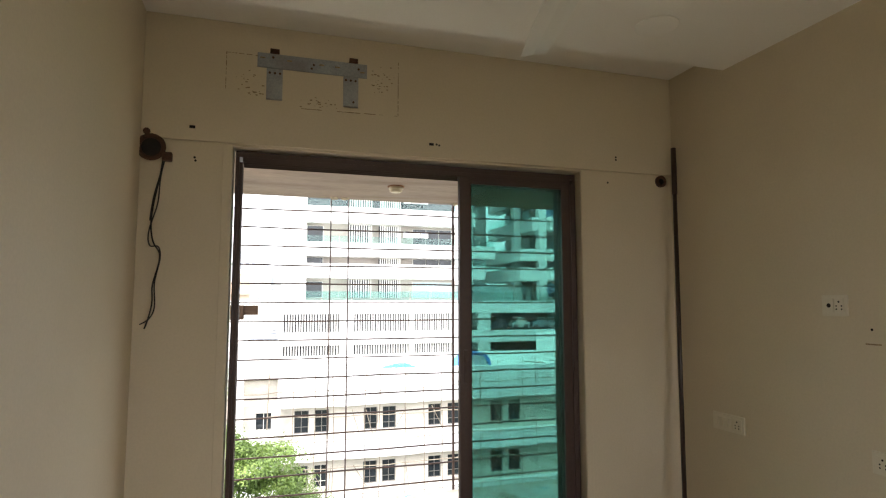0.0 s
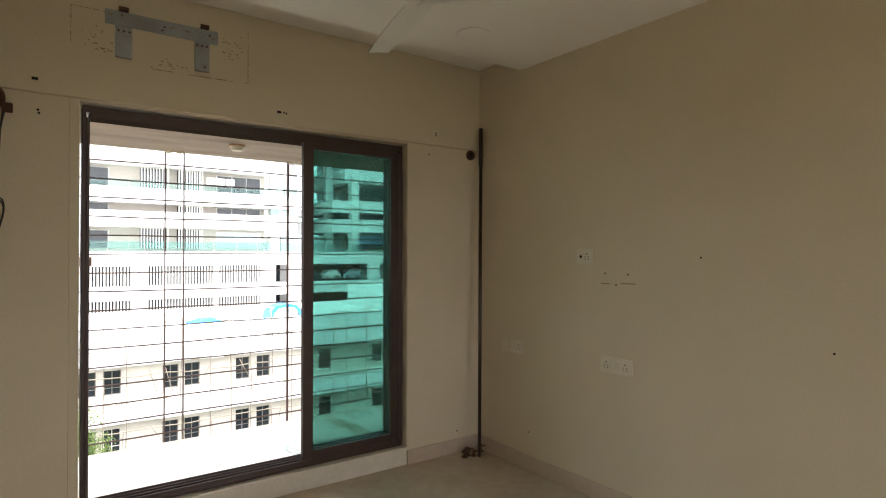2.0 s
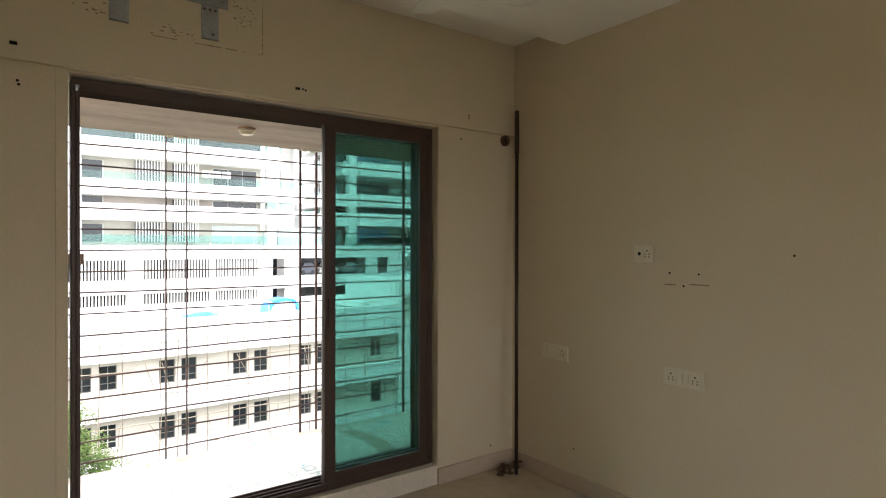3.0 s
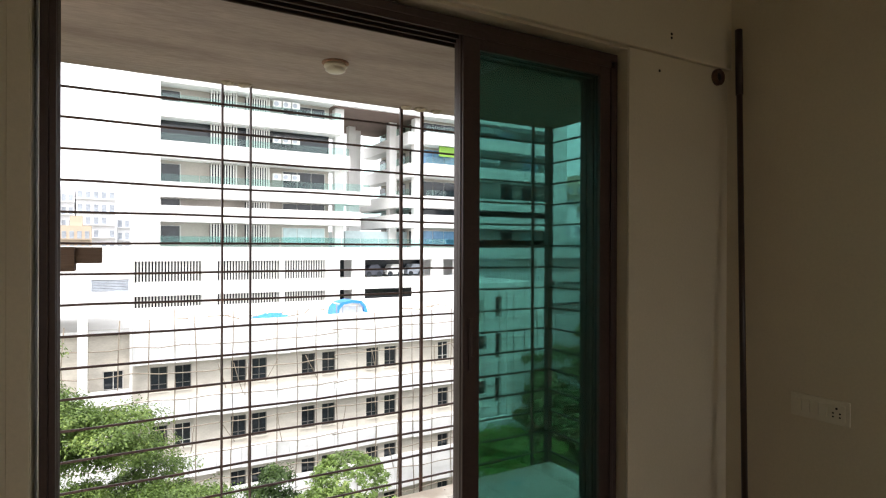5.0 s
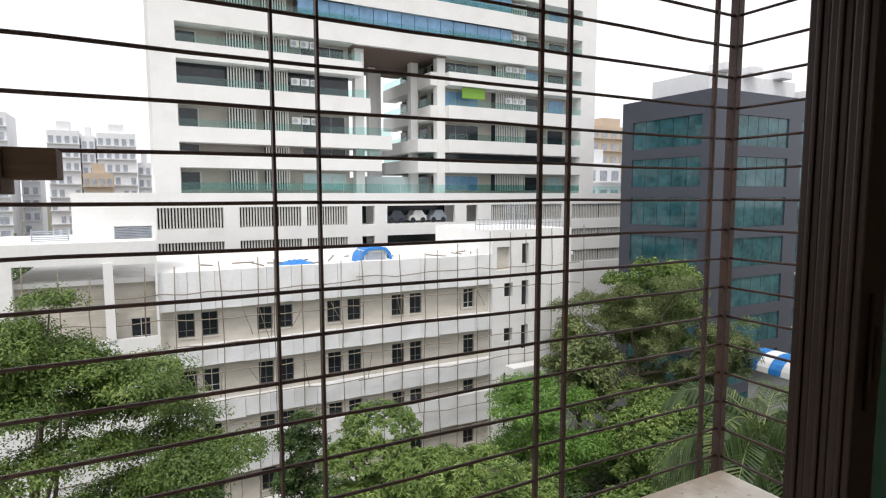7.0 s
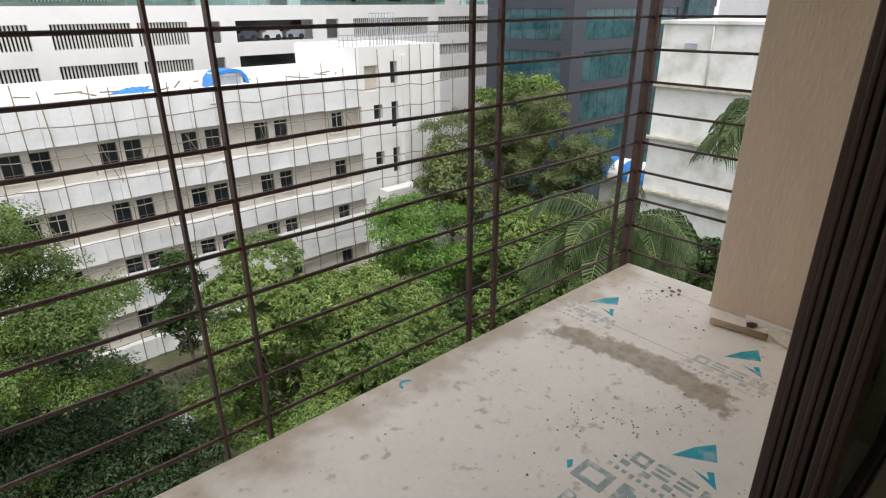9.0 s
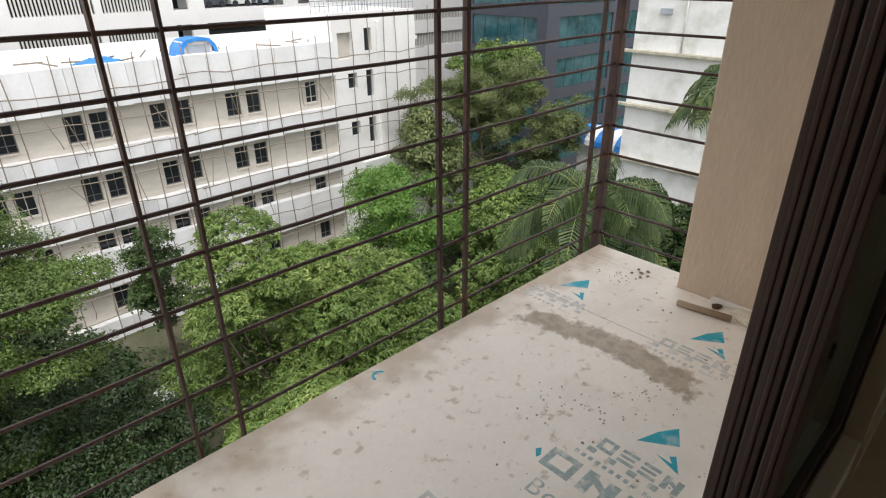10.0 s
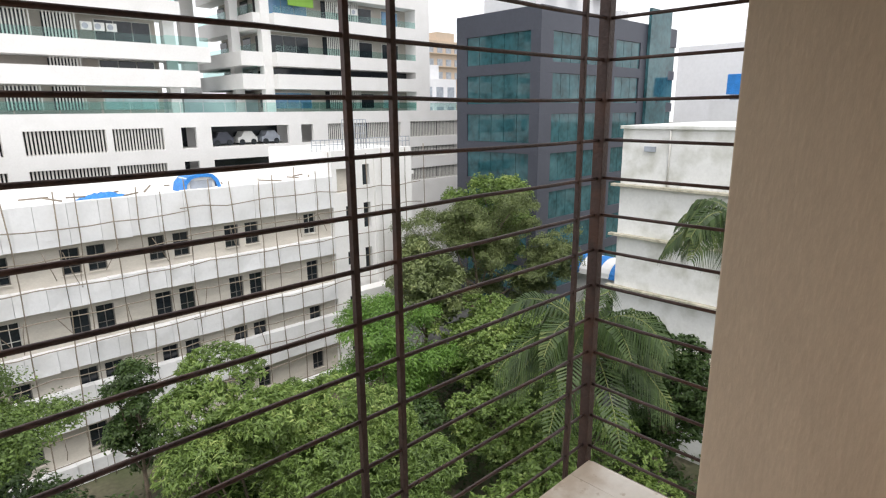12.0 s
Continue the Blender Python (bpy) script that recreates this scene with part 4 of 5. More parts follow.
def slats(x0, x1, z0, z1, y, pitch=0.27, w=0.12):
    b = bmesh.new()
    n = int((x1 - x0) / pitch)
    for i in range(n + 1):
        x = x0 + (x1 - x0) * i / n
        add_box(b, x - w / 2, y, z0, x + w / 2, y + 0.08, z1)
    return b


# ---- white building behind bamboo scaffolding ----
YW = 37.0
white_house = thing("office_building", (16, YW, GROUND_Z), "white four-storey building wrapped in bamboo scaffolding", "building")
PITCH = 3.58
win_x = (2.55, 3.88, 7.16, 8.47, 11.74, 13.17, 16.44, 17.86, 22.35)
rw = random.Random(21)
bm = bmesh.new()
holes = []
for k in range(4):
    zt = -5.0 - PITCH * k
    for x in win_x:
        holes.append((x, zt - 1.5, x + 0.95, zt))
    holes.append((0.1, zt - 1.5, 1.15, zt))
wall_with_holes(bm, -5.5, 24.6, GROUND_Z, -4.6, YW, YW + 0.35, holes)
add_box(bm, -5.5, YW + 0.35, GROUND_Z, 24.6, YW + 0.36, -2.6)
part("wall", bm, strip_beige, white_house)
part("roof", box_bm(-5.5, YW, -2.9, 33, YW + 13, -2.62), render_white, white_house)
tops = [(-2.40, -4.70)] + [(-6.95 - PITCH * k + (1.05 if k == 2 else 0), -8.20 - PITCH * k) for k in range(4)]
for zt, zb in tops:
    for i in range(15):
        x0, x1 = 1.6 + 23 * i / 15, 1.6 + 23 * (i + 1) / 15
        s = rw.uniform(-0.03, 0.02)
        b = bmesh.new()
        add_box(b, x0 + 0.01, YW - 0.55 + rw.uniform(-0.04, 0.02), zb + s, x1 - 0.01, YW - 0.002, zt + rw.uniform(-0.03, 0.02))
        for v in b.verts:
            if v.co.y < YW - 0.2:
                v.co += Vector((0, rw.uniform(-0.06, 0.04), rw.uniform(-0.025, 0.025)))
        part("sheeted_band", b, sheet_white, white_house)
for x0, za, x1, zb in holes:
    if rw.random() < 0.04:
        continue
    y = YW + 0.12
    paint = frame_dark if rw.random() < 0.8 else window_white
    wo = part("window", ring_bm(x0, za, x1, zb, 0.05, y, y + 0.06), paint, white_house)
    xm = (x0 + x1) / 2
    part("mullion", box_bm(xm - 0.02, y + 0.004, za + 0.05, xm + 0.02, y + 0.056, zb - 0.05), paint, wo)
    part("transom", box_bm(x0 + 0.05, y + 0.008, za + 0.40, x1 - 0.05, y + 0.052, za + 0.43), paint, wo)
    part("pane", box_bm(x0 + 0.02, y + 0.07, za + 0.02, x1 - 0.02, y + 0.10, zb - 0.02), dark_pane_shade, wo)
    part("sill", box_bm(x0 - 0.06, YW - 0.09, za - 0.06, x1 + 0.06, YW + 0.11, za - 0.002), strip_beige, wo)
# corner block, taller
bm = bmesh.new()
ch = []
for k in range(4):
    zt = -4.75 - PITCH * k
    ch += [(25.7, zt - 1.1, 26.5, zt), (27.35, zt - 1.9, 28.0, zt + 0.1)]
ch += [(25.0, -3.7, 26.2, -1.9), (27.35, -3.3, 28.0, -1.7)]
wall_with_holes(bm, 24.6, 32.3, GROUND_Z, -0.56, YW - 0.55, YW - 0.2, ch)
add_box(bm, 24.6, YW - 0.2, GROUND_Z, 32.3, YW + 9, -0.6)
add_box(bm, 28.4, YW - 0.75, GROUND_Z, 28.75, YW - 0.552, -1.3)
part("corner_block", bm, render_white, white_house)
for c in ch:
    part("pane", box_bm(c[0], YW - 0.24, c[1], c[2], YW - 0.205, c[3]), dark_pane_shade if c[0] > 25.2 else strip_beige, white_house)
part("porch_roof", box_bm(25.7, YW - 1.9, GROUND_Z, 31.9, YW - 0.77, -11.2, 0.04), render_white, white_house)
# left wing with a recessed porch and roof room
bm = bmesh.new()
wall_with_holes(bm, -14, 1.58, GROUND_Z, -0.45, YW - 0.9, YW - 0.5, [(-5.2, -6.0, -1.10, -1.62), (-0.62, -6.0, 1.45, -1.75)])
add_box(bm, -14, YW - 0.5, -0.8, 1.58, YW + 8, -0.5)
add_box(bm, -1.10, YW - 1.0, -6.0, -0.62, YW - 0.91, -1.62)
part("wing_wall", bm, render_white, white_house)
bm = bmesh.new()
wall_with_holes(bm, -2.65, 1.72, -1.0, 2.26, YW + 2.0, YW + 2.3, [(-0.55, -0.7, 1.45, 0.25)])
add_box(bm, -2.65, YW + 2.3, -1.0, 1.72, YW + 6, 2.2)
part("roof_room", bm, render_white, white_house)
for x0, x1, z0, z1 in ((-0.5, 1.4, -0.66, 0.22), (-4.6, -2.9, -0.85, 0.15)):
    lv = bmesh.new()
    n = 9
    for i in range(n):
        z = z0 + (z1 - z0) * i / n
        add_box(lv, x0, YW + 2.02, z, x1, YW + 2.14, z + 0.055)
    add_box(lv, x0 - 0.06, YW + 2.0, z0 - 0.05, x0, YW + 2.16, z1 + 0.05)
    add_box(lv, x1, YW + 2.0, z0 - 0.05, x1 + 0.06, YW + 2.16, z1 + 0.05)
    stuff(part("vent_louver", lv, far_dark, white_house))
# roof clutter
for i in range(14):
    x = rw.uniform(3, 24)
    b = bmesh.new()
    y = YW + rw.uniform(0.2, 2.5)
    add_tube(b, (x, y, -2.45 + rw.random() * 0.3), (x + rw.uniform(-1.6, 1.6), y + rw.uniform(-1, 1), -2.50 + rw.random() * 0.15), 0.05, n=6)
    part("loose_pole", b, bamboo, white_house)


def tarp(x, y, z, rx, ry, h, label, seed):
    """A crumpled blue tarpaulin sheet."""
    r = random.Random(seed)
    b = bmesh.new()
    n = 14
    grid = [[b.verts.new((x + rx * (2 * i / n - 1) * (1 + 0.12 * r.uniform(-1, 1)), y + ry * (2 * j / n - 1),
                          z + 0.03 + h * max(0, 1 - ((2 * i / n - 1) ** 2 + (2 * j / n - 1) ** 2) * 0.75) * r.uniform(0.6, 1.1))) for j in range(n + 1)] for i in range(n + 1)]
    for i in range(n):
        for j in range(n):
            b.faces.new((grid[i][j], grid[i + 1][j], grid[i + 1][j + 1], grid[i][j + 1]))
    ob = part("tarpaulin", b, blue_tarp)
    so = ob.modifiers.new("thick", "SOLIDIFY")
    so.thickness = 0.03
    return tagged(ob, label, "tarpaulin", "tarpaulins on the roof")


roof_sheet = tarp(9.9, YW + 1.0, -2.62, 1.2, 0.8, 0.40, "crumpled blue tarpaulin lying on the white roof", 3)
hut = thing("cooling_unit", (15.5, YW + 1.3, -2.62), "white rooftop unit under a blue tarpaulin", "cooling unit")
part("casing", box_bm(14.6, YW + 0.6, -2.62, 16.4, YW + 2.0, -1.75, 0.05), ac_white, hut)
part("grille", box_bm(14.8, YW + 0.56, -2.45, 16.2, YW + 0.598, -1.95, 0.01), far_dark, hut)
b = bmesh.new()
pts = [(-1.28, 0.0), (-1.15, 0.55), (-0.75, 0.95), (0, 1.08), (0.75, 1.0), (1.1, 0.62), (1.25, 0.1)]
ra = [b.verts.new((15.5 + px, YW + 0.45, -2.6 + pz)) for px, pz in pts]
rb = [b.verts.new((15.5 + px * 0.98, YW + 2.2, -2.6 + pz * 0.97)) for px, pz in pts]
rc = [b.verts.new((15.5 + px * 0.80, YW + 0.45, -2.6 + pz * 0.82)) for px, pz in pts]
for i in range(6):
    b.faces.new((ra[i], ra[i + 1], rb[i + 1], rb[i]))
    b.faces.new((ra[i], rc[i], rc[i + 1], ra[i + 1]))
part("tarpaulin", b, blue_tarp, hut, "draped blue tarpaulin")
# cage on the corner block
cage = thing("roof_cage", (27.5, YW + 1, -1.05), "thin iron railing round the roof hatch", "railing")
for i in range(26):
    x = 23.4 + 9.2 * i / 25
    b = bmesh.new()
    add_tube(b, (x, YW, -1.06), (x, YW, -0.25), 0.025, n=5)
    part("baluster", b, far_dark, cage)
for z in (-0.62, -0.27):
    b = bmesh.new()
    add_tube(b, (23.4, YW, z), (32.6, YW, z), 0.03, n=5)
    part("rail", b, far_dark, cage)
for i in range(9):
    x = 26.2 + 2.2 * i / 8
    b = bmesh.new()
    add_tube(b, (x, YW + 0.2, -1.06), (x, YW + 0.2, 1.15), 0.028, n=5)
    part("upright", b, far_dark, cage)
for z in (0.1, 0.7, 1.15):
    b = bmesh.new()
    add_tube(b, (26.2, YW + 0.2, z), (28.4, YW + 0.2, z), 0.03, n=5)
    part("rail", b, far_dark, cage)

settle(cage, -0.48, -0.31)

scaf = thing("scaffolding", (14, YW - 1, GROUND_Z), "lashed bamboo scaffolding in front of the white building", "scaffolding")
rs = random.Random(5)


def crooked(name, a, c, r, parent, material, n=6, wob=0.06):
    b = bmesh.new()
    a, c = Vector(a), Vector(c)
    pts = [a.lerp(c, i / n) + Vector((rs.uniform(-wob, wob), rs.uniform(-wob, wob) * 0.5, rs.uniform(-wob, wob))) for i in range(n + 1)]
    add_path_tube(b, pts, r, 5)
    return part(name, b, material, parent)


YS = YW - 0.86
for i in range(27):
    x = -5.0 + 38.2 * i / 26 + rs.uniform(-0.2, 0.2)
    crooked("standard", (x, YS, GROUND_Z), (x + rs.uniform(-0.25, 0.25), YS, (-2.0 if x < 24 else -0.9) + rs.uniform(-0.3, 0.7)), 0.036, scaf, bamboo, 8, 0.07)
for k in range(9):
    z = -3.5 - 1.72 * k
    crooked("ledger", (-5.2, YS - 0.05, z + rs.uniform(-0.2, 0.2)), (14, YS - 0.05, z + rs.uniform(-0.2, 0.2)), 0.033, scaf, bamboo, 14, 0.11)
    crooked("ledger", (13.6, YS - 0.05, z + rs.uniform(-0.2, 0.2)), (33.0, YS - 0.05, z + rs.uniform(-0.2, 0.2)), 0.033, scaf, bamboo, 14, 0.11)
for i in range(26):
    x, k = rs.uniform(1, 24), rs.randrange(4)
    z = -5.0 - PITCH * k
    crooked("brace", (x, YS + 0.2, z), (x + rs.uniform(-0.9, 0.9), YS + 0.2, z - rs.uniform(1.3, 2.2)), 0.024, scaf, bamboo, 3, 0.04)

for ob in (white_house, roof_sheet, hut, scaf):
    settle(ob, -0.48, -0.8)

# ---- residential tower ----
YT = 57.0
tower = thing("apartment_tower", (27, YT, GROUND_Z), "white apartment tower with a tall open void and banded balconies", "tower")
LEVELS = [(3.82, 1.80), (6.12, 5.32), (9.72, 7.52), (13.50, 11.30), (16.70, 14.95), (20.50, 18.75), (24.10, 22.30), (27.70, 25.90)]
DECK = 1.50
rt = random.Random(9)
# podium
bm = bmesh.new()
ph = []
for z0, z1 in ((-1.80, 0.14), (-4.35, -3.05), (-7.4, -5.8)):
    ph += [(1.75, z0, 7.4, z1), (8.8, z0, 14.74, z1), (15.26, z0, 19.52, z1), (21.1, z0, 22.5, z1), (23.95, z0, 32.3, z1), (33.8, z0, 35.3, z1), (37.2, z0, 47.85, z1), (49.4, z0, 58.5, z1)]
wall_with_holes(bm, -4, 66, GROUND_Z, DECK - 0.01, YT, YT + 0.4, ph)
add_box(bm, -4, YT + 0.4, DECK - 0.52, 66, YT + 22, DECK - 0.32)
add_box(bm, -4, YT + 3.0, GROUND_Z, 66, YT + 3.2, DECK - 0.52)
for z in (-2.1, -4.65):
    add_box(bm, -4, YT + 0.4, z, 66, YT + 3.0, z + 0.3)
part("podium", bm, render_white, tower)
# near-black sheets behind the podium openings stand in for the shade inside
for x0, z0, x1, z1 in ph:
    if x1 - x0 > 3 and not (23 < x0 < 33):
        for a, c in (((x0, x1),) if x1 - x0 < 6 else ((x0, x0 + (x1 - x0) / 2 - 0.02), (x0 + (x1 - x0) / 2 + 0.35, x1))):
            stuff(part("louver_screen", slats(a, c, z0, z1, YT + 0.15, 0.26, 0.13), window_white, tower))
        part("void_shade_sheet", box_bm(x0, YT + 1.3, z0 + 0.02, x1, YT + 1.36, z1 - 0.02), dark_pane_shade, tower)
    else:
        part("void_shade_sheet", box_bm(x0, YT + 2.6, z0 + 0.02, x1, YT + 2.7, z1 - 0.02), dark_pane_shade, tower)
for i in range(23):
    x = 14.9 + 2.15 * i
    part("terrace_glass", box_bm(x, YT + 0.12, DECK, x + 2.06, YT + 0.16, DECK + 0.95), rail_pane, tower)
for i in range(4):
    part("terrace_glass", box_bm(2.4 + 3.1 * i, YT + 0.12, DECK, 5.4 + 3.1 * i, YT + 0.16, DECK + 0.9), rail_pane, tower)


def wing(x0, x1, edge0, edge1, back, levels, mirrored):
    """A wing of stacked balconies: solid piers at its ends, white bands, recessed walls coloured darker for shade,
    screens and glass rails.
    """
    ztop = levels[-1][0] + 1.4
    bm = bmesh.new()
    if edge0:
        add_box(bm, x0, YT, DECK, x0 + edge0, YT + back, ztop)
    if edge1:
        add_box(bm, x1 - edge1, YT, DECK, x1, YT + back, ztop)
    part("pier", bm, render_white, tower)
    a, c = x0 + edge0, x1 - edge1
    part("core_wall", box_bm(a, YT + 2.0, DECK, c, YT + back, ztop - 0.2), shaded_recess_cream, tower)
    for i, (zt, zb) in enumerate(levels):
        hi = levels[i + 1][1] if i + 1 < len(levels) else zt + 1.3
        part("band", box_bm(a, YT - 0.02, zt, c, YT + 2.0, hi - 0.004), render_white, tower)
        short = zt - zb < 1.5
        if (i == 3 and not mirrored) or (short and mirrored):
            # dark sheet across the whole balcony in place of its deep shade
            part("balcony_shade_sheet", box_bm(a + 0.1, YT + 1.80, zb, c - 0.1, YT + 1.84, zt - 0.02), dark_pane_shade, tower)
        w = c - a
        spots = ((0.01, 0.11), (0.27, 0.41), (0.47, 0.60), (0.70, 0.97)) if not mirrored else ((0.02, 0.26), (0.36, 0.58), (0.60, 0.72), (0.80, 0.93))
        for j, (u, v) in enumerate(spots):
            xa, xb = a + w * u, a + w * v
            screen = j in ((1, 2) if not mirrored else (1,))
            if screen and not (short and j == 1):
                stuff(part("louver_screen", slats(xa, xb, zb, zt, YT + 0.9, 0.24, 0.11), window_white, tower))
                # dark sheet that stands in for shade behind the louvres
                part("void_shade_sheet", box_bm(xa, YT + 1.9, zb, xb, YT + 1.99, zt - 0.1), dark_pane_shade, tower)
            elif not screen:
                head = zt - (0.35 if not short else 0.1)
                m_ = dark_pane_shade if (i + j) % 3 or not mirrored else blue_pane
                if i == 0 and j == 3:
                    m_ = pale_pane
                wo = part("window", box_bm(xa - 0.08, YT + 1.93, zb, xb + 0.08, YT + 1.985, head + 0.08), window_white, tower)
                n = max(1, int((xb - xa) / 1.3))
                for q in range(n):
                    part("pane", box_bm(xa + (xb - xa) * q / n + 0.04, YT + 1.86, zb + 0.05, xa + (xb - xa) * (q + 1) / n - 0.04, YT + 1.925, head), m_, wo)
        if not short:
            n = 5
            for q in range(n):
                part("rail_glass", box_bm(a + w * q / n + 0.03, YT + 0.05, zb, a + w * (q + 1) / n - 0.03, YT + 0.09, zb + 0.7), rail_pane, tower)
        if i > 1 and rt.random() < 0.8:
            for q in range(3):
                xa = a + w * (0.42 if mirrored else 0.62) + q * 0.95
                u = part("condenser", box_bm(xa, YT + 0.5, zb + 0.8, xa + 0.82, YT + 0.85, zb + 1.45, 0.02), ac_white, tower)
                b = bmesh.new()
                add_lathe(b, [(0.24, -0.01), (0.24, 0.012), (0.05, 0.02)], (xa + 0.3, YT + 0.49, zb + 1.12), 14, "Y")
                part("fan_guard", b, far_dark, u)


wing(1.75, 20.5, 2.1, 0.0, 12, LEVELS, False)
wing(31.5, 52.9, 0.0, 2.3, 13, LEVELS, True)
# balcony noses that step out at the low levels
for i, (zt, zb) in enumerate(LEVELS[:5]):
    hi = LEVELS[i + 1][1]
    part("balcony", box_bm(20.5, YT + 0.0, zt, (23.4, 24.6, 22.2, 21.3, 21.0)[i], YT + 3.0, hi - 0.004), render_white, tower)
    part("balcony_glass", box_bm(20.5, YT + 0.06, hi, (23.4, 24.6, 22.2, 21.3, 21.0)[i] - 0.1, YT + 0.1, hi + 0.8), rail_pane, tower)
    part("side_band", box_bm(29.7 - (1.6 if i < 2 else 0), YT + 1.0, zt, 31.5, YT + 15, hi - 0.004), render_white, tower)
    part("side_glass", box_bm(29.75, YT + 1.05, hi, 29.8, YT + 15, hi + 0.8), rail_pane, tower)
    for q in range(4):
        wo = part("window", box_bm(31.45, YT + 2.5 + 3 * q, zb + 0.2, 31.495, YT + 4.3 + 3 * q, zt - 0.3), dark_pane_shade, tower)
# bridge over the void
part("bridge_floor", box_bm(20.5, YT - 0.02, 16.65, 31.5, YT + 14, 18.55), render_white, tower)
part("bridge_soffit", box_bm(20.5, YT + 0.5, 16.55, 31.5, YT + 14, 16.647), mat("brown_timber_soffit", (0.17, 0.12, 0.10), 0.8, var=0.15, scale=0.6, fine=5, bump=0.1, coords="World"), tower)
for z0, z1, zz in ((18.55, 20.5, 22.3), (22.3, 24.1, 25.9), (25.9, 27.7, 29.5)):
    part("bridge_band", box_bm(14.85, YT - 0.10, z1, 40.0, YT + 1.0, zz), render_white, tower)
    part("bridge_core", box_bm(14.85, YT + 0.32, z0, 40.0, YT + 2.0, z1 - 0.01), panel_grey, tower)
    for q in range(16):
        part("blue_pane", box_bm(14.9 + 1.57 * q, YT + 0.20, z0 + 0.02, 14.9 + 1.57 * q + 1.50, YT + 0.30, z1 - 0.03), blue_pane, tower)
    part("bridge_rail", box_bm(14.85, YT - 0.08, z0, 40.0, YT - 0.03, z0 + 0.7), rail_pane, tower)
for x, y, w in ((20.95, YT + 1.2, 1.0), (25.4, YT + 9, 0.9), (28.9, YT + 4.5, 0.95), (30.5, YT + 0.9, 1.0), (26.9, YT + 11, 0.9)):
    part("column", box_bm(x, y, DECK - 0.32, x + w, y + w, 16.55, 0.03), render_white, tower)
part("green_blind", box_bm(33.4, YT + 0.3, 12.25, 36.4, YT + 0.4, 13.45), mat("green_blind", (0.20, 0.38, 0.05), 0.7, coords="World"), tower)
part("terrace_room", box_bm(23.5, YT + 5, DECK - 0.32, 31.5, YT + 12, 3.4), pale_pane, tower)
# vehicles parked on the podium deck
for k, x in enumerate((24.4, 27.0, 29.6)):
    car = thing("car", (x + 1, YT + 1.7, -1.8), "dark car parked on the podium deck", "car", "cars on the deck")
    b = bmesh.new()
    prof = [(0, 0.25), (0, 0.75), (0.35, 0.85), (0.65, 1.35), (1.5, 1.38), (1.9, 0.88), (2.1, 0.78), (2.1, 0.25)]
    fa = [b.verts.new((x + px, YT + 0.9, -1.8 + pz)) for px, pz in prof]
    fb = [b.verts.new((x + px, YT + 2.4, -1.8 + pz)) for px, pz in prof]
    for i in range(8):
        b.faces.new((fa[i], fa[(i + 1) % 8], fb[(i + 1) % 8], fb[i]))
    b.faces.new(fa[::-1])
    b.faces.new(fb)
    part("body", b, (panel_grey, ac_white, far_dark)[k], car)
    for wx in (0.4, 1.65):
        b = bmesh.new()
        add_tube(b, (x + wx, YT + 0.85, -1.5), (x + wx, YT + 1.05, -1.5), 0.3, n=12)
        part("wheel", b, dark_pane_shade, car)

# ---- dark glazed office block ----
dark_house = thing("office_block", (58, 40, GROUND_Z), "dark grey office block with teal window bands", "building")
part("core", box_bm(47.25, 35.25, GROUND_Z, 74.8, 45.9, 11.2), panel_grey, dark_house)
for k in range(8):
    zt = 9.7 - 3.9 * k
    top = 11.85 if k == 0 else zt + 1.05
    # spandrels and piers on both seen faces
    part("spandrel", box_bm(47.0, 35.0, zt, 75.0, 35.24, top), panel_grey, dark_house)
    part("spandrel", box_bm(47.0, 35.24, zt, 47.24, 46.2, top), panel_grey, dark_house)
    zb = zt - 2.85
    for x0, x1 in ((47.0, 49.0), (58.4, 60.6), (66.0, 67.4)):
        part("pier", box_bm(x0, 35.0, zb, x1, 35.24, zt - 0.003), panel_grey, dark_house)
    for y0, y1 in ((35.24, 36.2), (44.7, 46.2)):
        part("pier", box_bm(47.0, y0, zb, 47.24, y1, zt - 0.003), panel_grey, dark_house)
    for x0, x1, n in ((49.0, 58.4, 6), (60.6, 66.0, 3), (67.4, 75.0, 4)):
        for q in range(n):
            part("pane", box_bm(x0 + (x1 - x0) * q / n + 0.03, 35.14, zb + 0.02, x0 + (x1 - x0) * (q + 1) / n - 0.03, 35.22, zt - 0.02), teal_pane, dark_house)
    for q in range(5):
        part("pane", box_bm(47.14, 36.2 + 1.7 * q + 0.03, zb + 0.02, 47.22, 36.2 + 1.7 * (q + 1) - 0.03, zt - 0.02), teal_pane, dark_house)
part("stair_tower", box_bm(67.4, 34.6, GROUND_Z, 72.5, 34.95, 13.6), teal_pane, dark_house)
part("roof_room", box_bm(50, 38, 11.25, 64, 45, 14.2), far_grey, dark_house)
for x in (51, 55, 60, 64.6):
    part("roof_tank", box_bm(x, 37, 14.22 if x < 63 else 11.25, x + 1.8, 38.9, 15.0 if x < 63 else 13.4, 0.1), far_grey, dark_house)

settle(dark_house, 0.0, -0.87)

# ---- white stained neighbour ----
nb = thing("neighbour_building", (39, 8, GROUND_Z), "mould-stained white blank wall with drip ledges", "building")
part("wall", box_bm(33.4, -14, GROUND_Z, 46, 18.35, 0.75), stained_white, nb)
part("coping", box_bm(33.25, -14.1, 0.752, 46.1, 18.5, 0.95, 0.03), stained_white, nb)
for z in (-2.72, -5.85, -9.25, -12.5, -15.6):
    part("drip_ledge", box_bm(33.0, -14, z, 33.398, 18.8, z + 0.16, 0.02), ledge_stone, nb)
for y in (15.35, 6.0):
    b = bmesh.new()
    add_tube(b, (33.33, y, -2.58), (33.33, y, 0.74), 0.05, n=6)
    part("downpipe", b, window_white, nb)
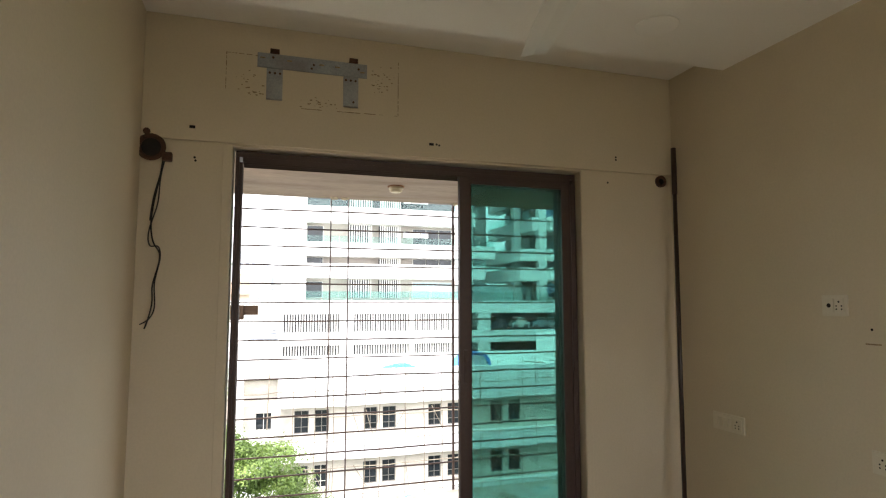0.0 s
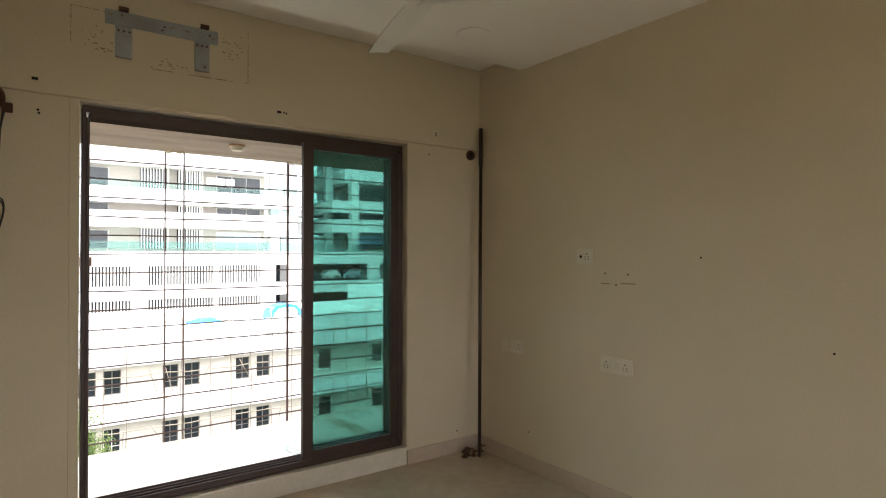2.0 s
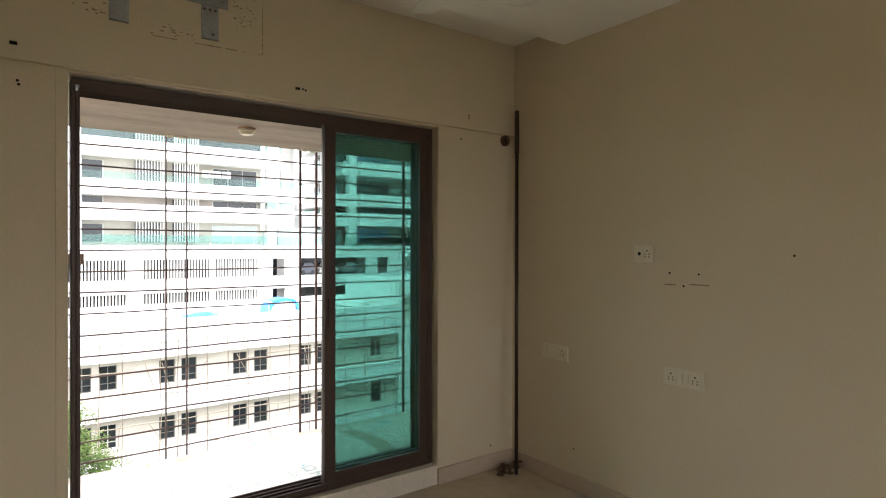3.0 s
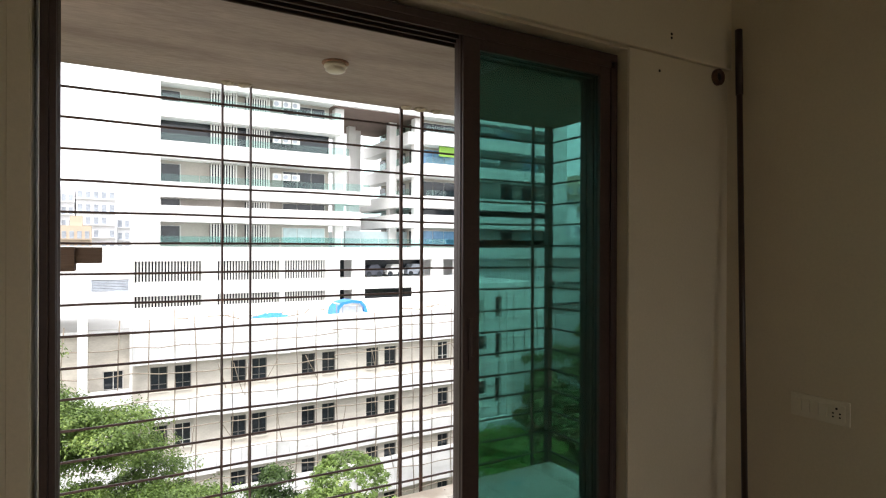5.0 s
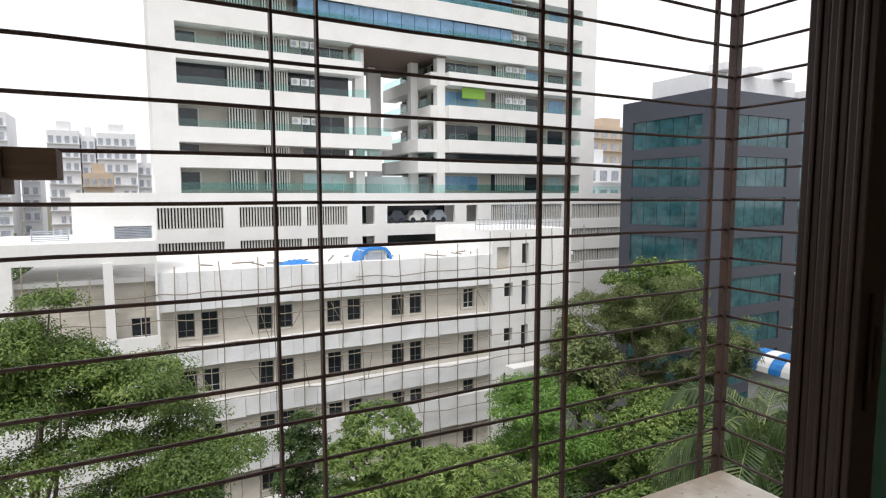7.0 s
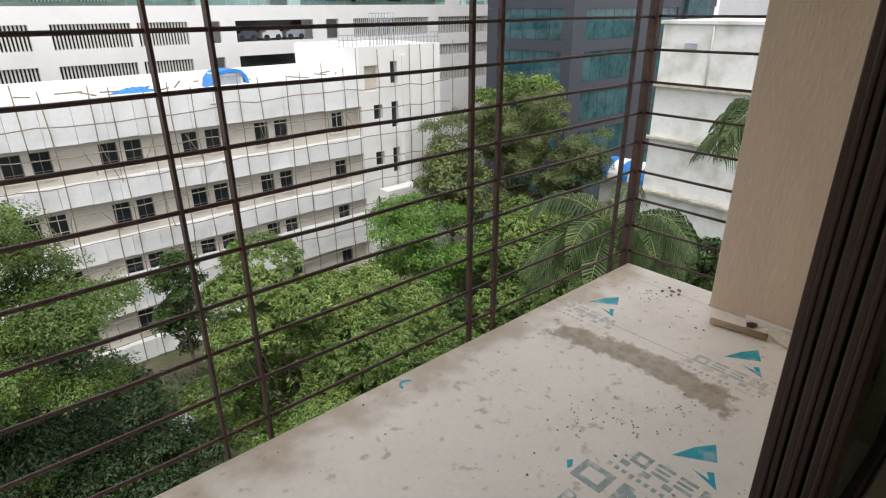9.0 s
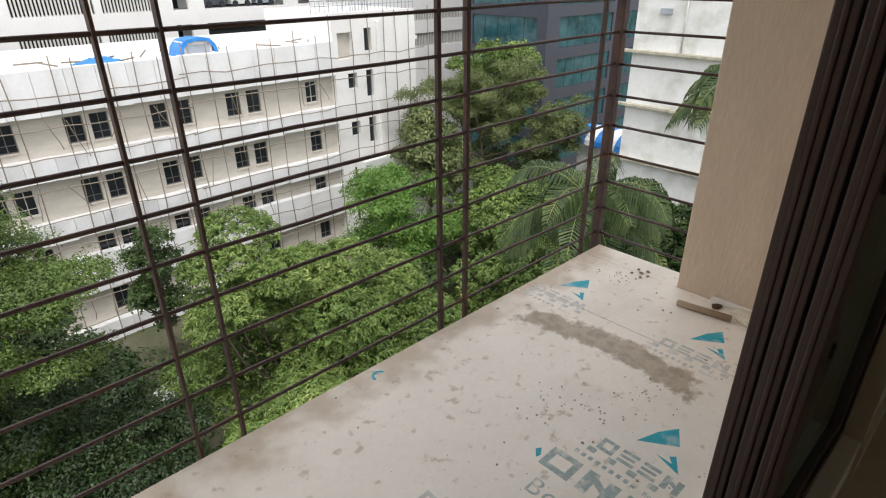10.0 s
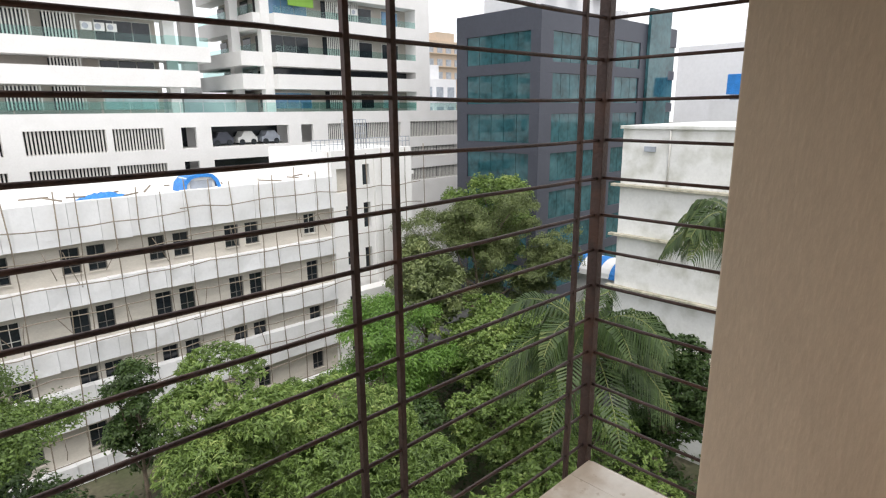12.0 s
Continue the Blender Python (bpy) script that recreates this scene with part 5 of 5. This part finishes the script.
part("vent", box_bm(33.3, 16.2, -0.55, 33.398, 16.9, -0.25), far_dark, nb)
settle(nb, 0.0, -0.5)

# ---- distance ----
def far_block(x0, y0, x1, y1, top, material, storeys, cols, label):
    ob = thing("distant_block", ((x0 + x1) / 2, y0, GROUND_Z), label, "building", "distant blocks")
    part("wall", box_bm(x0, y0, GROUND_Z, x1, y1, top), material, ob)
    b = bmesh.new()
    h = 3.1
    for s in range(storeys):
        z = top - 2.0 - h * s
        for c in range(cols):
            if (c + s) % 7 == 6:
                continue
            w = (x1 - x0) / cols
            add_box(b, x0 + w * (c + 0.2), y0 - 0.12, z - 0.9, x0 + w * (c + 0.78), y0 - 0.01, z + 0.75)
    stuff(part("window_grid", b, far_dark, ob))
    b = bmesh.new()
    for s in range(0, storeys):
        add_box(b, x0 - 0.2, y0 - 0.6, top - 3.15 - h * s, x1 + 0.2, y0 - 0.13, top - 2.95 - h * s)
    stuff(part("ledge_course", b, material, ob))
    part("roof_room", box_bm(x0 + (x1 - x0) * 0.3, y0 + 1, top + 0.01, x0 + (x1 - x0) * 0.7, y0 + 5, top + 2.2), material, ob)


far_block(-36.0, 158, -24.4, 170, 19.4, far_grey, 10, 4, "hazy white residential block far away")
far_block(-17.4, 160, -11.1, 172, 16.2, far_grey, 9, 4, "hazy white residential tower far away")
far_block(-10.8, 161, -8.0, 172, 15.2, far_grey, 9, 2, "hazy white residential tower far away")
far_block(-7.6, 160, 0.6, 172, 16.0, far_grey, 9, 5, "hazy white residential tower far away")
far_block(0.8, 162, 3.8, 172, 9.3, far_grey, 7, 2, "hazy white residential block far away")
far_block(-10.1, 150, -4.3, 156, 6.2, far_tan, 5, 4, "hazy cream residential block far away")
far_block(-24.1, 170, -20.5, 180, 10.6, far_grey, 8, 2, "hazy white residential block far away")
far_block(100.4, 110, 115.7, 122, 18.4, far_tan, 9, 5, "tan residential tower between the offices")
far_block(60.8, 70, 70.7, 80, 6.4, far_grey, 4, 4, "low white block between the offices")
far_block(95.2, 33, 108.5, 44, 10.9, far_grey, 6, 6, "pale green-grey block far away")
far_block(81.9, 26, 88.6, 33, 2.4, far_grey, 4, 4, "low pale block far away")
tk = thing("water_tank", (87.5, 29.5, 3.2), "blue box-shaped rooftop water tank", "water tank")
part("tank", box_bm(85.2, 27.6, 4.0, 89, 31.4, 6.6, 0.08), blue_tarp, tk)
part("stand", box_bm(85.6, 28, 3.2, 88.6, 31, 3.99), far_dark, tk)
settle(tk, -2.2, -0.85)

# blue and white shelter by the lane
sh = thing("shelter", (40, 24.8, GROUND_Z), "blue and white tarpaulin shelter by the lane", "shelter")
part("body", box_bm(39.8, 22.8, GROUND_Z, 42.8, 27.2, -11.0), stained_white, sh)
for q in range(5):
    bm = bmesh.new()
    y0, y1 = 22.6 + 0.95 * q, 22.6 + 0.95 * (q + 1) - 0.02
    prev = None
    for i in range(11):
        a = math.pi * i / 10
        row = [bm.verts.new((41.3 - 1.9 * r * math.cos(a), y, -11.05 + 1.3 * r * math.sin(a))) for r in (1.0, 0.96) for y in (y0, y1)]
        if prev:
            for j, k in ((0, 1), (1, 3), (3, 2), (2, 0)):
                bm.faces.new((prev[j], prev[k], row[k], row[j]))
        prev = row
    bmesh.ops.recalc_face_normals(bm, faces=bm.faces)
    part("roof_strip", bm, blue_tarp if q % 2 == 0 else sheet_white, sh)

settle(sh, 2.3, -1.1)

# ---- trees, palms and shrubs ----
def leaf_mat(name, dark, light, yellow):
    m = bpy.data.materials.new(name)
    m.use_nodes = True
    nt = m.node_tree
    b = nt.nodes["Principled BSDF"]
    b.inputs["Roughness"].default_value = 0.5
    geo = nt.nodes.new("ShaderNodeNewGeometry")
    ramp = nt.nodes.new("ShaderNodeValToRGB")
    ramp.color_ramp.elements[0].color = (*dark, 1)
    ramp.color_ramp.elements[1].color = (*yellow, 1)
    e = ramp.color_ramp.elements.new(0.7)
    e.color = (*light, 1)
    n = nt.nodes.new("ShaderNodeTexNoise")
    n.inputs["Scale"].default_value = 0.6
    nt.links.new(geo.outputs["Position"], n.inputs["Vector"])
    mixv = nt.nodes.new("ShaderNodeMath")
    mixv.operation = "MULTIPLY_ADD"
    mixv.inputs[1].default_value = 0.55
    nt.links.new(geo.outputs["Random Per Island"], mixv.inputs[0])
    sub = nt.nodes.new("ShaderNodeMath")
    sub.operation = "MULTIPLY_ADD"
    sub.inputs[1].default_value, sub.inputs[2].default_value = 1.1, -0.3
    nt.links.new(n.outputs["Fac"], sub.inputs[0])
    nt.links.new(sub.outputs[0], mixv.inputs[2])
    nt.links.new(mixv.outputs[0], ramp.inputs["Fac"])
    nt.links.new(ramp.outputs["Color"], b.inputs["Base Color"])
    tr = nt.nodes.new("ShaderNodeBsdfTranslucent")
    nt.links.new(ramp.outputs["Color"], tr.inputs["Color"])
    mx = nt.nodes.new("ShaderNodeMixShader")
    mx.inputs[0].default_value = 0.3
    out = nt.nodes["Material Output"]
    nt.links.new(b.outputs[0], mx.inputs[1])
    nt.links.new(tr.outputs[0], mx.inputs[2])
    nt.links.new(mx.outputs[0], out.inputs["Surface"])
    return m


leaf_fresh = leaf_mat("fresh_leaves", (0.055, 0.095, 0.020), (0.19, 0.285, 0.065), (0.40, 0.47, 0.15))
leaf_deep = leaf_mat("deep_leaves", (0.026, 0.050, 0.014), (0.065, 0.115, 0.028), (0.11, 0.17, 0.042))
leaf_mid = leaf_mat("rain_tree_leaves", (0.045, 0.080, 0.018), (0.135, 0.21, 0.042), (0.28, 0.36, 0.095))
# leaf greens darkened to carry the shade under the rain tree
leaf_shade = leaf_mat("shade_darkened_leaves", (0.014, 0.030, 0.009), (0.036, 0.068, 0.018), (0.07, 0.11, 0.03))
leaf_green = leaf_mat("bright_green_leaves", (0.070, 0.15, 0.022), (0.16, 0.30, 0.050), (0.27, 0.41, 0.085))
leaf_dry = leaf_mat("dusty_leaves", (0.070, 0.095, 0.034), (0.18, 0.225, 0.080), (0.31, 0.34, 0.14))
leaf_palm = leaf_mat("palm_leaves", (0.022, 0.042, 0.011), (0.060, 0.10, 0.026), (0.17, 0.20, 0.06))
bark = mat("grey_brown_bark", (0.14, 0.11, 0.08), 0.95, var=0.3, scale=2, fine=14, bump=0.6, coords="World")


def leaves_mesh(name, centres, normals, length, width, rng, droop=0.3):
    """Small folded leaves, four points each, at the centres, facing along the normals."""
    n = len(centres)
    nrm = normals + rng.normal(0, 0.45, (n, 3))
    nrm /= np.linalg.norm(nrm, axis=1)[:, None] + 1e-9
    ref = rng.normal(0, 1, (n, 3))
    ref[:, 2] -= droop * 2
    axis = ref - (ref * nrm).sum(1)[:, None] * nrm
    axis /= np.linalg.norm(axis, axis=1)[:, None] + 1e-9
    side = np.cross(nrm, axis)
    ln = (length * rng.uniform(0.6, 1.3, n))[:, None]
    wd = (width * rng.uniform(0.7, 1.3, n))[:, None]
    base = centres - axis * ln * 0.5
    tip = centres + axis * ln * 0.5 - np.array([0, 0, 1.0]) * ln * 0.12
    l = centres - side * wd * 0.5 + nrm * wd * 0.18
    r = centres + side * wd * 0.5 + nrm * wd * 0.18
    co = np.stack([base, l, tip, r], 1).reshape(-1, 3)
    me = bpy.data.meshes.new(name)
    me.vertices.add(4 * n)
    me.vertices.foreach_set("co", co.astype(np.float32).ravel())
    i0 = np.arange(n) * 4
    tri = np.stack([i0, i0 + 1, i0 + 2, i0, i0 + 2, i0 + 3], 1).ravel()
    me.loops.add(6 * n)
    me.loops.foreach_set("vertex_index", tri.astype(np.int32))
    me.polygons.add(2 * n)
    me.polygons.foreach_set("loop_start", (np.arange(2 * n) * 3).astype(np.int32))
    me.update(calc_edges=True)
    return me


def tree(name, base, crown, size, clumps, per, leaf, material, label, seed, flat=0.55, clump=1.0, category="tree", trunk_r=0.22, cone=0.0, rosette=False, lobes=((0, 0, 0, 1),)):
    """A tree: tapered trunk, limbs to each clump, and a crown of separate leaves in uneven clumps."""
    rng = np.random.default_rng(seed)
    ob = thing(name, base, label, category)
    cx, cy, cz = crown
    rx, ry, rz = size
    pts = []
    while len(pts) < clumps:
        p = rng.uniform(-1, 1, 3)
        d = np.linalg.norm(p)
        if d > 1 or d < 0.45:
            continue
        k = 1 - cone * max(0.0, p[2])
        ox, oy, oz, os = lobes[len(pts) % len(lobes)]
        pts.append((cx + ox + p[0] * rx * k * os, cy + oy + p[1] * ry * k * os, cz + oz + p[2] * rz * os))
    pts = np.array(pts)
    cs, ns = [], []
    for q in pts:
        r = clump * rng.uniform(0.65, 1.35)
        m = int(1.5 * per * (r / clump) ** 2)
        if rosette:
            heads = rng.normal(0, 1, (max(4, m // 9), 3))
            heads /= np.linalg.norm(heads, axis=1)[:, None]
            heads[:, 2] = np.abs(heads[:, 2]) * 1.1 - 0.25
            hp = q + heads * np.array([r, r, r * flat]) * rng.uniform(0.75, 1.05, (len(heads), 1))
            idx = rng.integers(0, len(hp), m)
            v = rng.normal(0, 1, (m, 3)) * np.array([1, 1, 0.45])
            v /= np.linalg.norm(v, axis=1)[:, None]
            cs.append(hp[idx] + v * leaf[0] * 0.5)
            ns.append(heads[idx] * 0.5 + np.array([0, 0, 0.8]))
        else:
            v = rng.normal(0, 1, (m, 3))
            v /= np.linalg.norm(v, axis=1)[:, None]
            v[:, 2] = np.where(v[:, 2] < -0.25, -v[:, 2] * 0.6, v[:, 2])
            rad = rng.uniform(0.55, 1.05, (m, 1))
            lump = 1 + 0.28 * np.sin(v[:, :1] * 5 + seed) * np.cos(v[:, 1:2] * 6)
            cs.append(q + v * rad * lump * np.array([r, r, r * flat]))
            ns.append(v * 0.6 + np.array([0, 0, 0.7]))
    inner = rng.normal(0, 0.42, (clumps * 60, 3))
    inner = inner[np.linalg.norm(inner, axis=1) < 0.85]
    inner[:, :2] *= (1 - cone * np.maximum(0, inner[:, 2:3]))
    which = np.array(lobes, float)[rng.integers(0, len(lobes), len(inner))]
    cs.append(np.array(crown) + which[:, :3] + inner * np.array(size) * which[:, 3:])
    ns.append(np.tile(np.array([0, 0, 1.0]), (len(inner), 1)))
    me = leaves_mesh("crown", np.concatenate(cs), np.concatenate(ns), leaf[0] * 1.2, leaf[1] * 1.25, rng)
    me.materials.append(material)
    co = new("crown", me)
    co.parent = ob
    co.matrix_parent_inverse = ob.matrix_world.inverted()
    bm = bmesh.new()
    b0, top = Vector(base), Vector((cx, cy, cz - rz * 0.25))
    spine = [b0.lerp(top, i / 5) + Vector((rng.normal(0, 0.15), rng.normal(0, 0.15), 0)) * (0 if i in (0,) else 1) for i in range(6)]
    for i in range(5):
        add_tube(bm, spine[i], spine[i + 1], trunk_r * (1 - 0.13 * i), trunk_r * (1 - 0.13 * (i + 1)), n=8, caps=False)
    part("trunk", bm, bark, ob)
    for q in pts[:: max(1, len(pts) // 14)]:
        bm = bmesh.new()
        s = spine[int(rng.integers(3, 6))]
        e = Vector(q) - Vector((0, 0, clump * 0.3))
        m1 = s.lerp(e, 0.5) + Vector((rng.normal(0, 0.3), rng.normal(0, 0.3), rng.uniform(0, 0.5)))
        add_tube(bm, s, m1, trunk_r * 0.38, trunk_r * 0.24, n=6, caps=False)
        add_tube(bm, m1, e, trunk_r * 0.24, trunk_r * 0.08, n=6, caps=False)
        part("limb", bm, bark, ob)
    return ob


G = GROUND_Z
tree("rain_tree", (-3.2, 18.5, G), (-2.4, 18.5, -6.7), (5.5, 4.8, 5.3), 110, 1250, (0.088, 0.046), leaf_mid, "tall spreading rain tree with layered feathery green crown", 3, flat=0.6, clump=0.92, trunk_r=0.3, cone=0.8)
tree("slender_tree", (7.9, 30.0, G), (7.6, 30.0, -13.8), (1.1, 1.1, 3.2), 16, 330, (0.2, 0.09), leaf_deep, "slender tree overgrown with creeper near the building", 4, flat=0.9, clump=0.75, trunk_r=0.16)
tree("mango_tree", (7.9, 17.5, G), (8.2, 17.5, -11.1), (3.6, 3.4, 4.2), 46, 1250, (0.19, 0.046), leaf_fresh, "dense mango tree with fresh green leaf rosettes", 5, flat=0.8, clump=1.1, rosette=True)
tree("mango_tree", (11.7, 15.8, G), (11.5, 15.8, -12.9), (3.8, 3.2, 3.6), 44, 1250, (0.19, 0.046), leaf_fresh, "dense mango tree with fresh green leaf rosettes", 6, flat=0.8, clump=1.1, rosette=True)
tree("mango_tree", (7.4, 12.6, G), (7.2, 12.8, -13.2), (3.2, 2.6, 3.2), 36, 1250, (0.185, 0.045), leaf_fresh, "low mango tree with fresh green leaf rosettes", 7, flat=0.8, clump=1.0, rosette=True)
tree("feathery_tree", (20.3, 26.0, G), (20.6, 26.0, -13.1), (4.3, 3.6, 3.6), 46, 620, (0.20, 0.06), leaf_green, "bright feathery tree in front of the white building", 8, flat=0.75, clump=1.05)
tree("street_tree", (33.1, 31.0, G), (33.9, 31.0, -9.4), (7.2, 4.4, 5.6), 150, 520, (0.14, 0.06), leaf_dry, "large dusty green street tree by the lane", 9, flat=0.85, clump=0.82, trunk_r=0.3, lobes=((-2.8, 2.2, 1.0, 0.46), (1.6, -1.4, 1.9, 0.46), (0.0, 0.0, -1.6, 0.62), (4.6, -4.4, -0.6, 0.44), (-3.2, 2.6, -2.2, 0.42), (-0.6, 0.6, 1.6, 0.40), (3.2, -3.2, -2.8, 0.42)))
tree("street_tree", (26.5, 29.2, G), (27.1, 29.6, -10.3), (2.8, 2.6, 3.4), 26, 480, (0.26, 0.11), leaf_dry, "dusty green street tree by the lane", 10, flat=0.8, clump=0.9)
tree("street_tree", (39.5, 34.5, G), (39.0, 34.0, -8.2), (4.2, 3.4, 4.0), 34, 480, (0.28, 0.12), leaf_fresh, "green street tree before the dark offices", 11, flat=0.7, clump=1.2)
tree("shrub_tree", (21.5, 16.5, G), (21.8, 17.0, -13.5), (3.2, 2.6, 2.8), 30, 460, (0.24, 0.10), leaf_fresh, "creeper-covered shrub tree beside the palm", 12, flat=0.8, clump=1.0, rosette=True)
tree("shrub_tree", (27.6, 12.0, G), (27.6, 12.0, -13.3), (3.4, 3.4, 2.8), 30, 420, (0.24, 0.10), leaf_deep, "dark green shrub tree under the white wall", 13, flat=0.8, clump=1.05, rosette=True)
tree("shrub_tree", (15.9, 20.5, G), (15.9, 20.5, -14.4), (2.8, 2.6, 2.4), 24, 460, (0.24, 0.09), leaf_deep, "dark green shrub tree between the larger trees", 14, flat=0.8, clump=1.0, rosette=True)
tree("shrub_tree", (16.6, 11.5, G), (16.3, 11.0, -14.0), (2.8, 2.4, 2.4), 26, 460, (0.24, 0.09), leaf_fresh, "low green shrub tree under the balcony", 15, flat=0.8, clump=1.0, rosette=True)
tree("garden_tree", (1.3, 24.5, G), (1.5, 24.5, -14.3), (3.4, 3.0, 3.4), 30, 480, (0.22, 0.09), leaf_deep, "dark leafy garden tree behind the rain tree", 16, flat=0.7, clump=1.1)

# added tree, its shade put into the leaf colour, below the rain tree's crown
tree("garden_tree", (0.0, 17.0, G), (-0.2, 16.8, -12.4), (4.8, 3.4, 4.4), 66, 900, (0.12, 0.055), leaf_shade, "added tree coloured dark as the rain tree's shaded lower crown", 17, flat=0.6, clump=1.0)
tree("shrub_tree", (26.1, 21.0, G), (26.1, 21.0, -13.0), (4.4, 3.0, 2.6), 36, 520, (0.22, 0.09), leaf_fresh, "bright creeper-covered shrub tree by the lane", 18, flat=0.7, clump=1.0, rosette=True)
tree("shrub_tree", (32.9, 18.4, G), (31.9, 18.0, -13.7), (4.4, 3.6, 2.8), 36, 460, (0.24, 0.10), leaf_deep, "dark green shrub tree by the lane", 19, flat=0.7, clump=1.1, rosette=True)
tree("shrub_tree", (29.4, 25.4, G), (29.4, 25.4, -14.1), (4.2, 3.0, 2.6), 32, 460, (0.24, 0.10), leaf_fresh, "green shrub tree under the street trees", 20, flat=0.7, clump=1.1, rosette=True)
tree("shrub_tree", (21.7, 12.6, G), (21.9, 12.6, -14.7), (3.4, 3.0, 2.6), 30, 460, (0.22, 0.09), leaf_fresh, "low green shrub tree behind the palms", 22, flat=0.7, clump=1.0, rosette=True)


def frond(bm, rib, root, yaw, lift, length, rng, leaflets=32):
    """A feather palm frond: an arched midrib with two rows of narrow drooping leaflets."""
    d = Vector((math.cos(yaw), math.sin(yaw), 0))
    s = Vector((-d.y, d.x, 0))
    pts = []
    for i in range(leaflets + 1):
        u = i / leaflets
        pts.append(root + d * (length * u * (1 - 0.22 * u)) + Vector((0, 0, length * (lift * u - (0.46 + 0.45 * lift) * u * u))))
    for p, q in zip(pts[::4], pts[4::4]):
        add_tube(rib, p, q, 0.022 * (1 - 0.7 * (p - root).length / length) + 0.006, n=4, caps=False)
    for i in range(3, leaflets + 1):
        u = i / leaflets
        ll = length * 0.25 * math.sin(math.pi * (0.12 + 0.80 * u)) + 0.10
        fwd = (pts[i] - pts[i - 1]).normalized()
        for sg in (-1, 1):
            a = pts[i]
            dirn = (s * sg + fwd * 0.75 + Vector((0, 0, 0.12))).normalized()
            m = a + dirn * ll * 0.55 + Vector((0, 0, rng.uniform(-0.05, 0.03)))
            e = a + dirn * ll + Vector((0, 0, -ll * rng.uniform(0.7, 1.15)))
            w = fwd * rng.uniform(0.036, 0.058)
            v = [bm.verts.new(c) for c in (a - w * 0.5, a + w * 0.5, m + w, m - w, e)]
            bm.faces.new((v[0], v[1], v[2], v[3]))
            bm.faces.new((v[3], v[2], v[4]))


palm_rib = mat("yellow_green_midrib", (0.17, 0.19, 0.055), 0.5, var=0.15, scale=4, fine=30, bump=0.05)


def palm(base, head, n, length, label, seed):
    rng = random.Random(seed)
    ob = thing("coconut_palm", base, label, "palm", "coconut palms")
    b = bmesh.new()
    p0, p1 = Vector(base), Vector(head)
    bend = Vector((rng.uniform(-0.5, 0.5), rng.uniform(-0.5, 0.5), 0))
    pts = [p0.lerp(p1, i / 10) + bend * math.sin(math.pi * i / 10) for i in range(11)]
    for i in range(10):
        add_tube(b, pts[i], pts[i + 1], 0.17 - 0.006 * i, 0.165 - 0.006 * i, n=9, caps=False)
    part("trunk", b, bark, ob)
    for k in range(n):
        b = bmesh.new()
        rib = bmesh.new()
        frond(b, rib, p1, k * 2.39996 + rng.uniform(-0.2, 0.2), rng.uniform(0.1, 1.0) if k > n * 0.3 else rng.uniform(-0.35, 0.1), length * rng.uniform(0.8, 1.1), rng)
        part("midrib", rib, palm_rib, part("frond", b, leaf_palm, ob))
    for k in range(5):
        b = bmesh.new()
        a = k * 1.25
        add_lathe(b, [(0.02, 0.14), (0.10, 0.08), (0.12, 0.0), (0.09, -0.10), (0.02, -0.15)], (p1.x + 0.24 * math.cos(a), p1.y + 0.24 * math.sin(a), p1.z - 0.25), 8)
        part("coconut", b, leaf_dry, ob)


palm((18.1, 11.1, G), (18.4, 11.0, -6.6), 26, 4.3, "coconut palm with arching fronds beside the balcony", 8)
palm((23.9, 7.9, G), (23.7, 8.0, -2.7), 20, 3.2, "tall coconut palm in front of the white wall", 5)

# low growth over the yard
rng0 = np.random.default_rng(31)
n_ = 52000
gx, gy = rng0.uniform(-12, 34, n_), rng0.uniform(6, 33.5, n_)
hh = 0.5 + 1.4 * (0.5 + 0.5 * np.sin(gx * 0.9 + 1.3 * np.sin(gy * 0.7))) * (0.5 + 0.5 * np.cos(gy * 0.8 + gx * 0.3))
keep = rng0.random(n_) < 0.25 + 0.75 * (hh > 0.85)
cen = np.stack([gx, gy, G + hh * rng0.uniform(0.4, 1.0, n_)], 1)[keep]
me = leaves_mesh("undergrowth", cen, np.tile(np.array([0, 0, 1.0]), (len(cen), 1)), 0.36, 0.17, rng0)
me.materials.append(leaf_deep)
tagged(new("undergrowth", me), "dense low green undergrowth over the yard", "undergrowth", kind="stuff")
n_ = 26000
fx, fy = rng0.uniform(-140, 30, n_), rng0.uniform(75, 150, n_)
cen = np.stack([fx, fy, G + 14 * rng0.uniform(0.2, 1.0, n_) * (0.55 + 0.45 * np.sin(fx * 0.2) * np.cos(fy * 0.17))], 1)
me = leaves_mesh("far_woods", cen, np.tile(np.array([0, -0.5, 1.0]), (n_, 1)), 1.6, 0.9, rng0)
me.materials.append(leaf_deep)
tagged(new("far_woods", me), "dark green tree tops in the distance", "woods", kind="stuff")
# rubble and wrapped sacks on the ground
for k, (x, y, s) in enumerate(((6.6, 28.6, 0.7), (7.3, 29.6, 0.5), (5.7, 27.8, 0.45))):
    b = bmesh.new()
    bmesh.ops.create_icosphere(b, subdivisions=2, radius=s)
    rr = random.Random(k)
    for v in b.verts:
        v.co = Vector((v.co.x * 1.3, v.co.y, v.co.z * 0.7)) * rr.uniform(0.82, 1.12) + Vector((x, y, G + 2.0 * (k == 0) + s * 0.5))
    if k:
        tagged(part("sack", b, sheet_white), "white plastic sack dumped among the shrubs", "sack", "dumped sacks")
    else:
        for v in b.verts:
            v.co.z -= 2.0
        tagged(part("sack", b, sheet_white), "large white plastic bundle dumped among the shrubs", "sack", "dumped sacks")
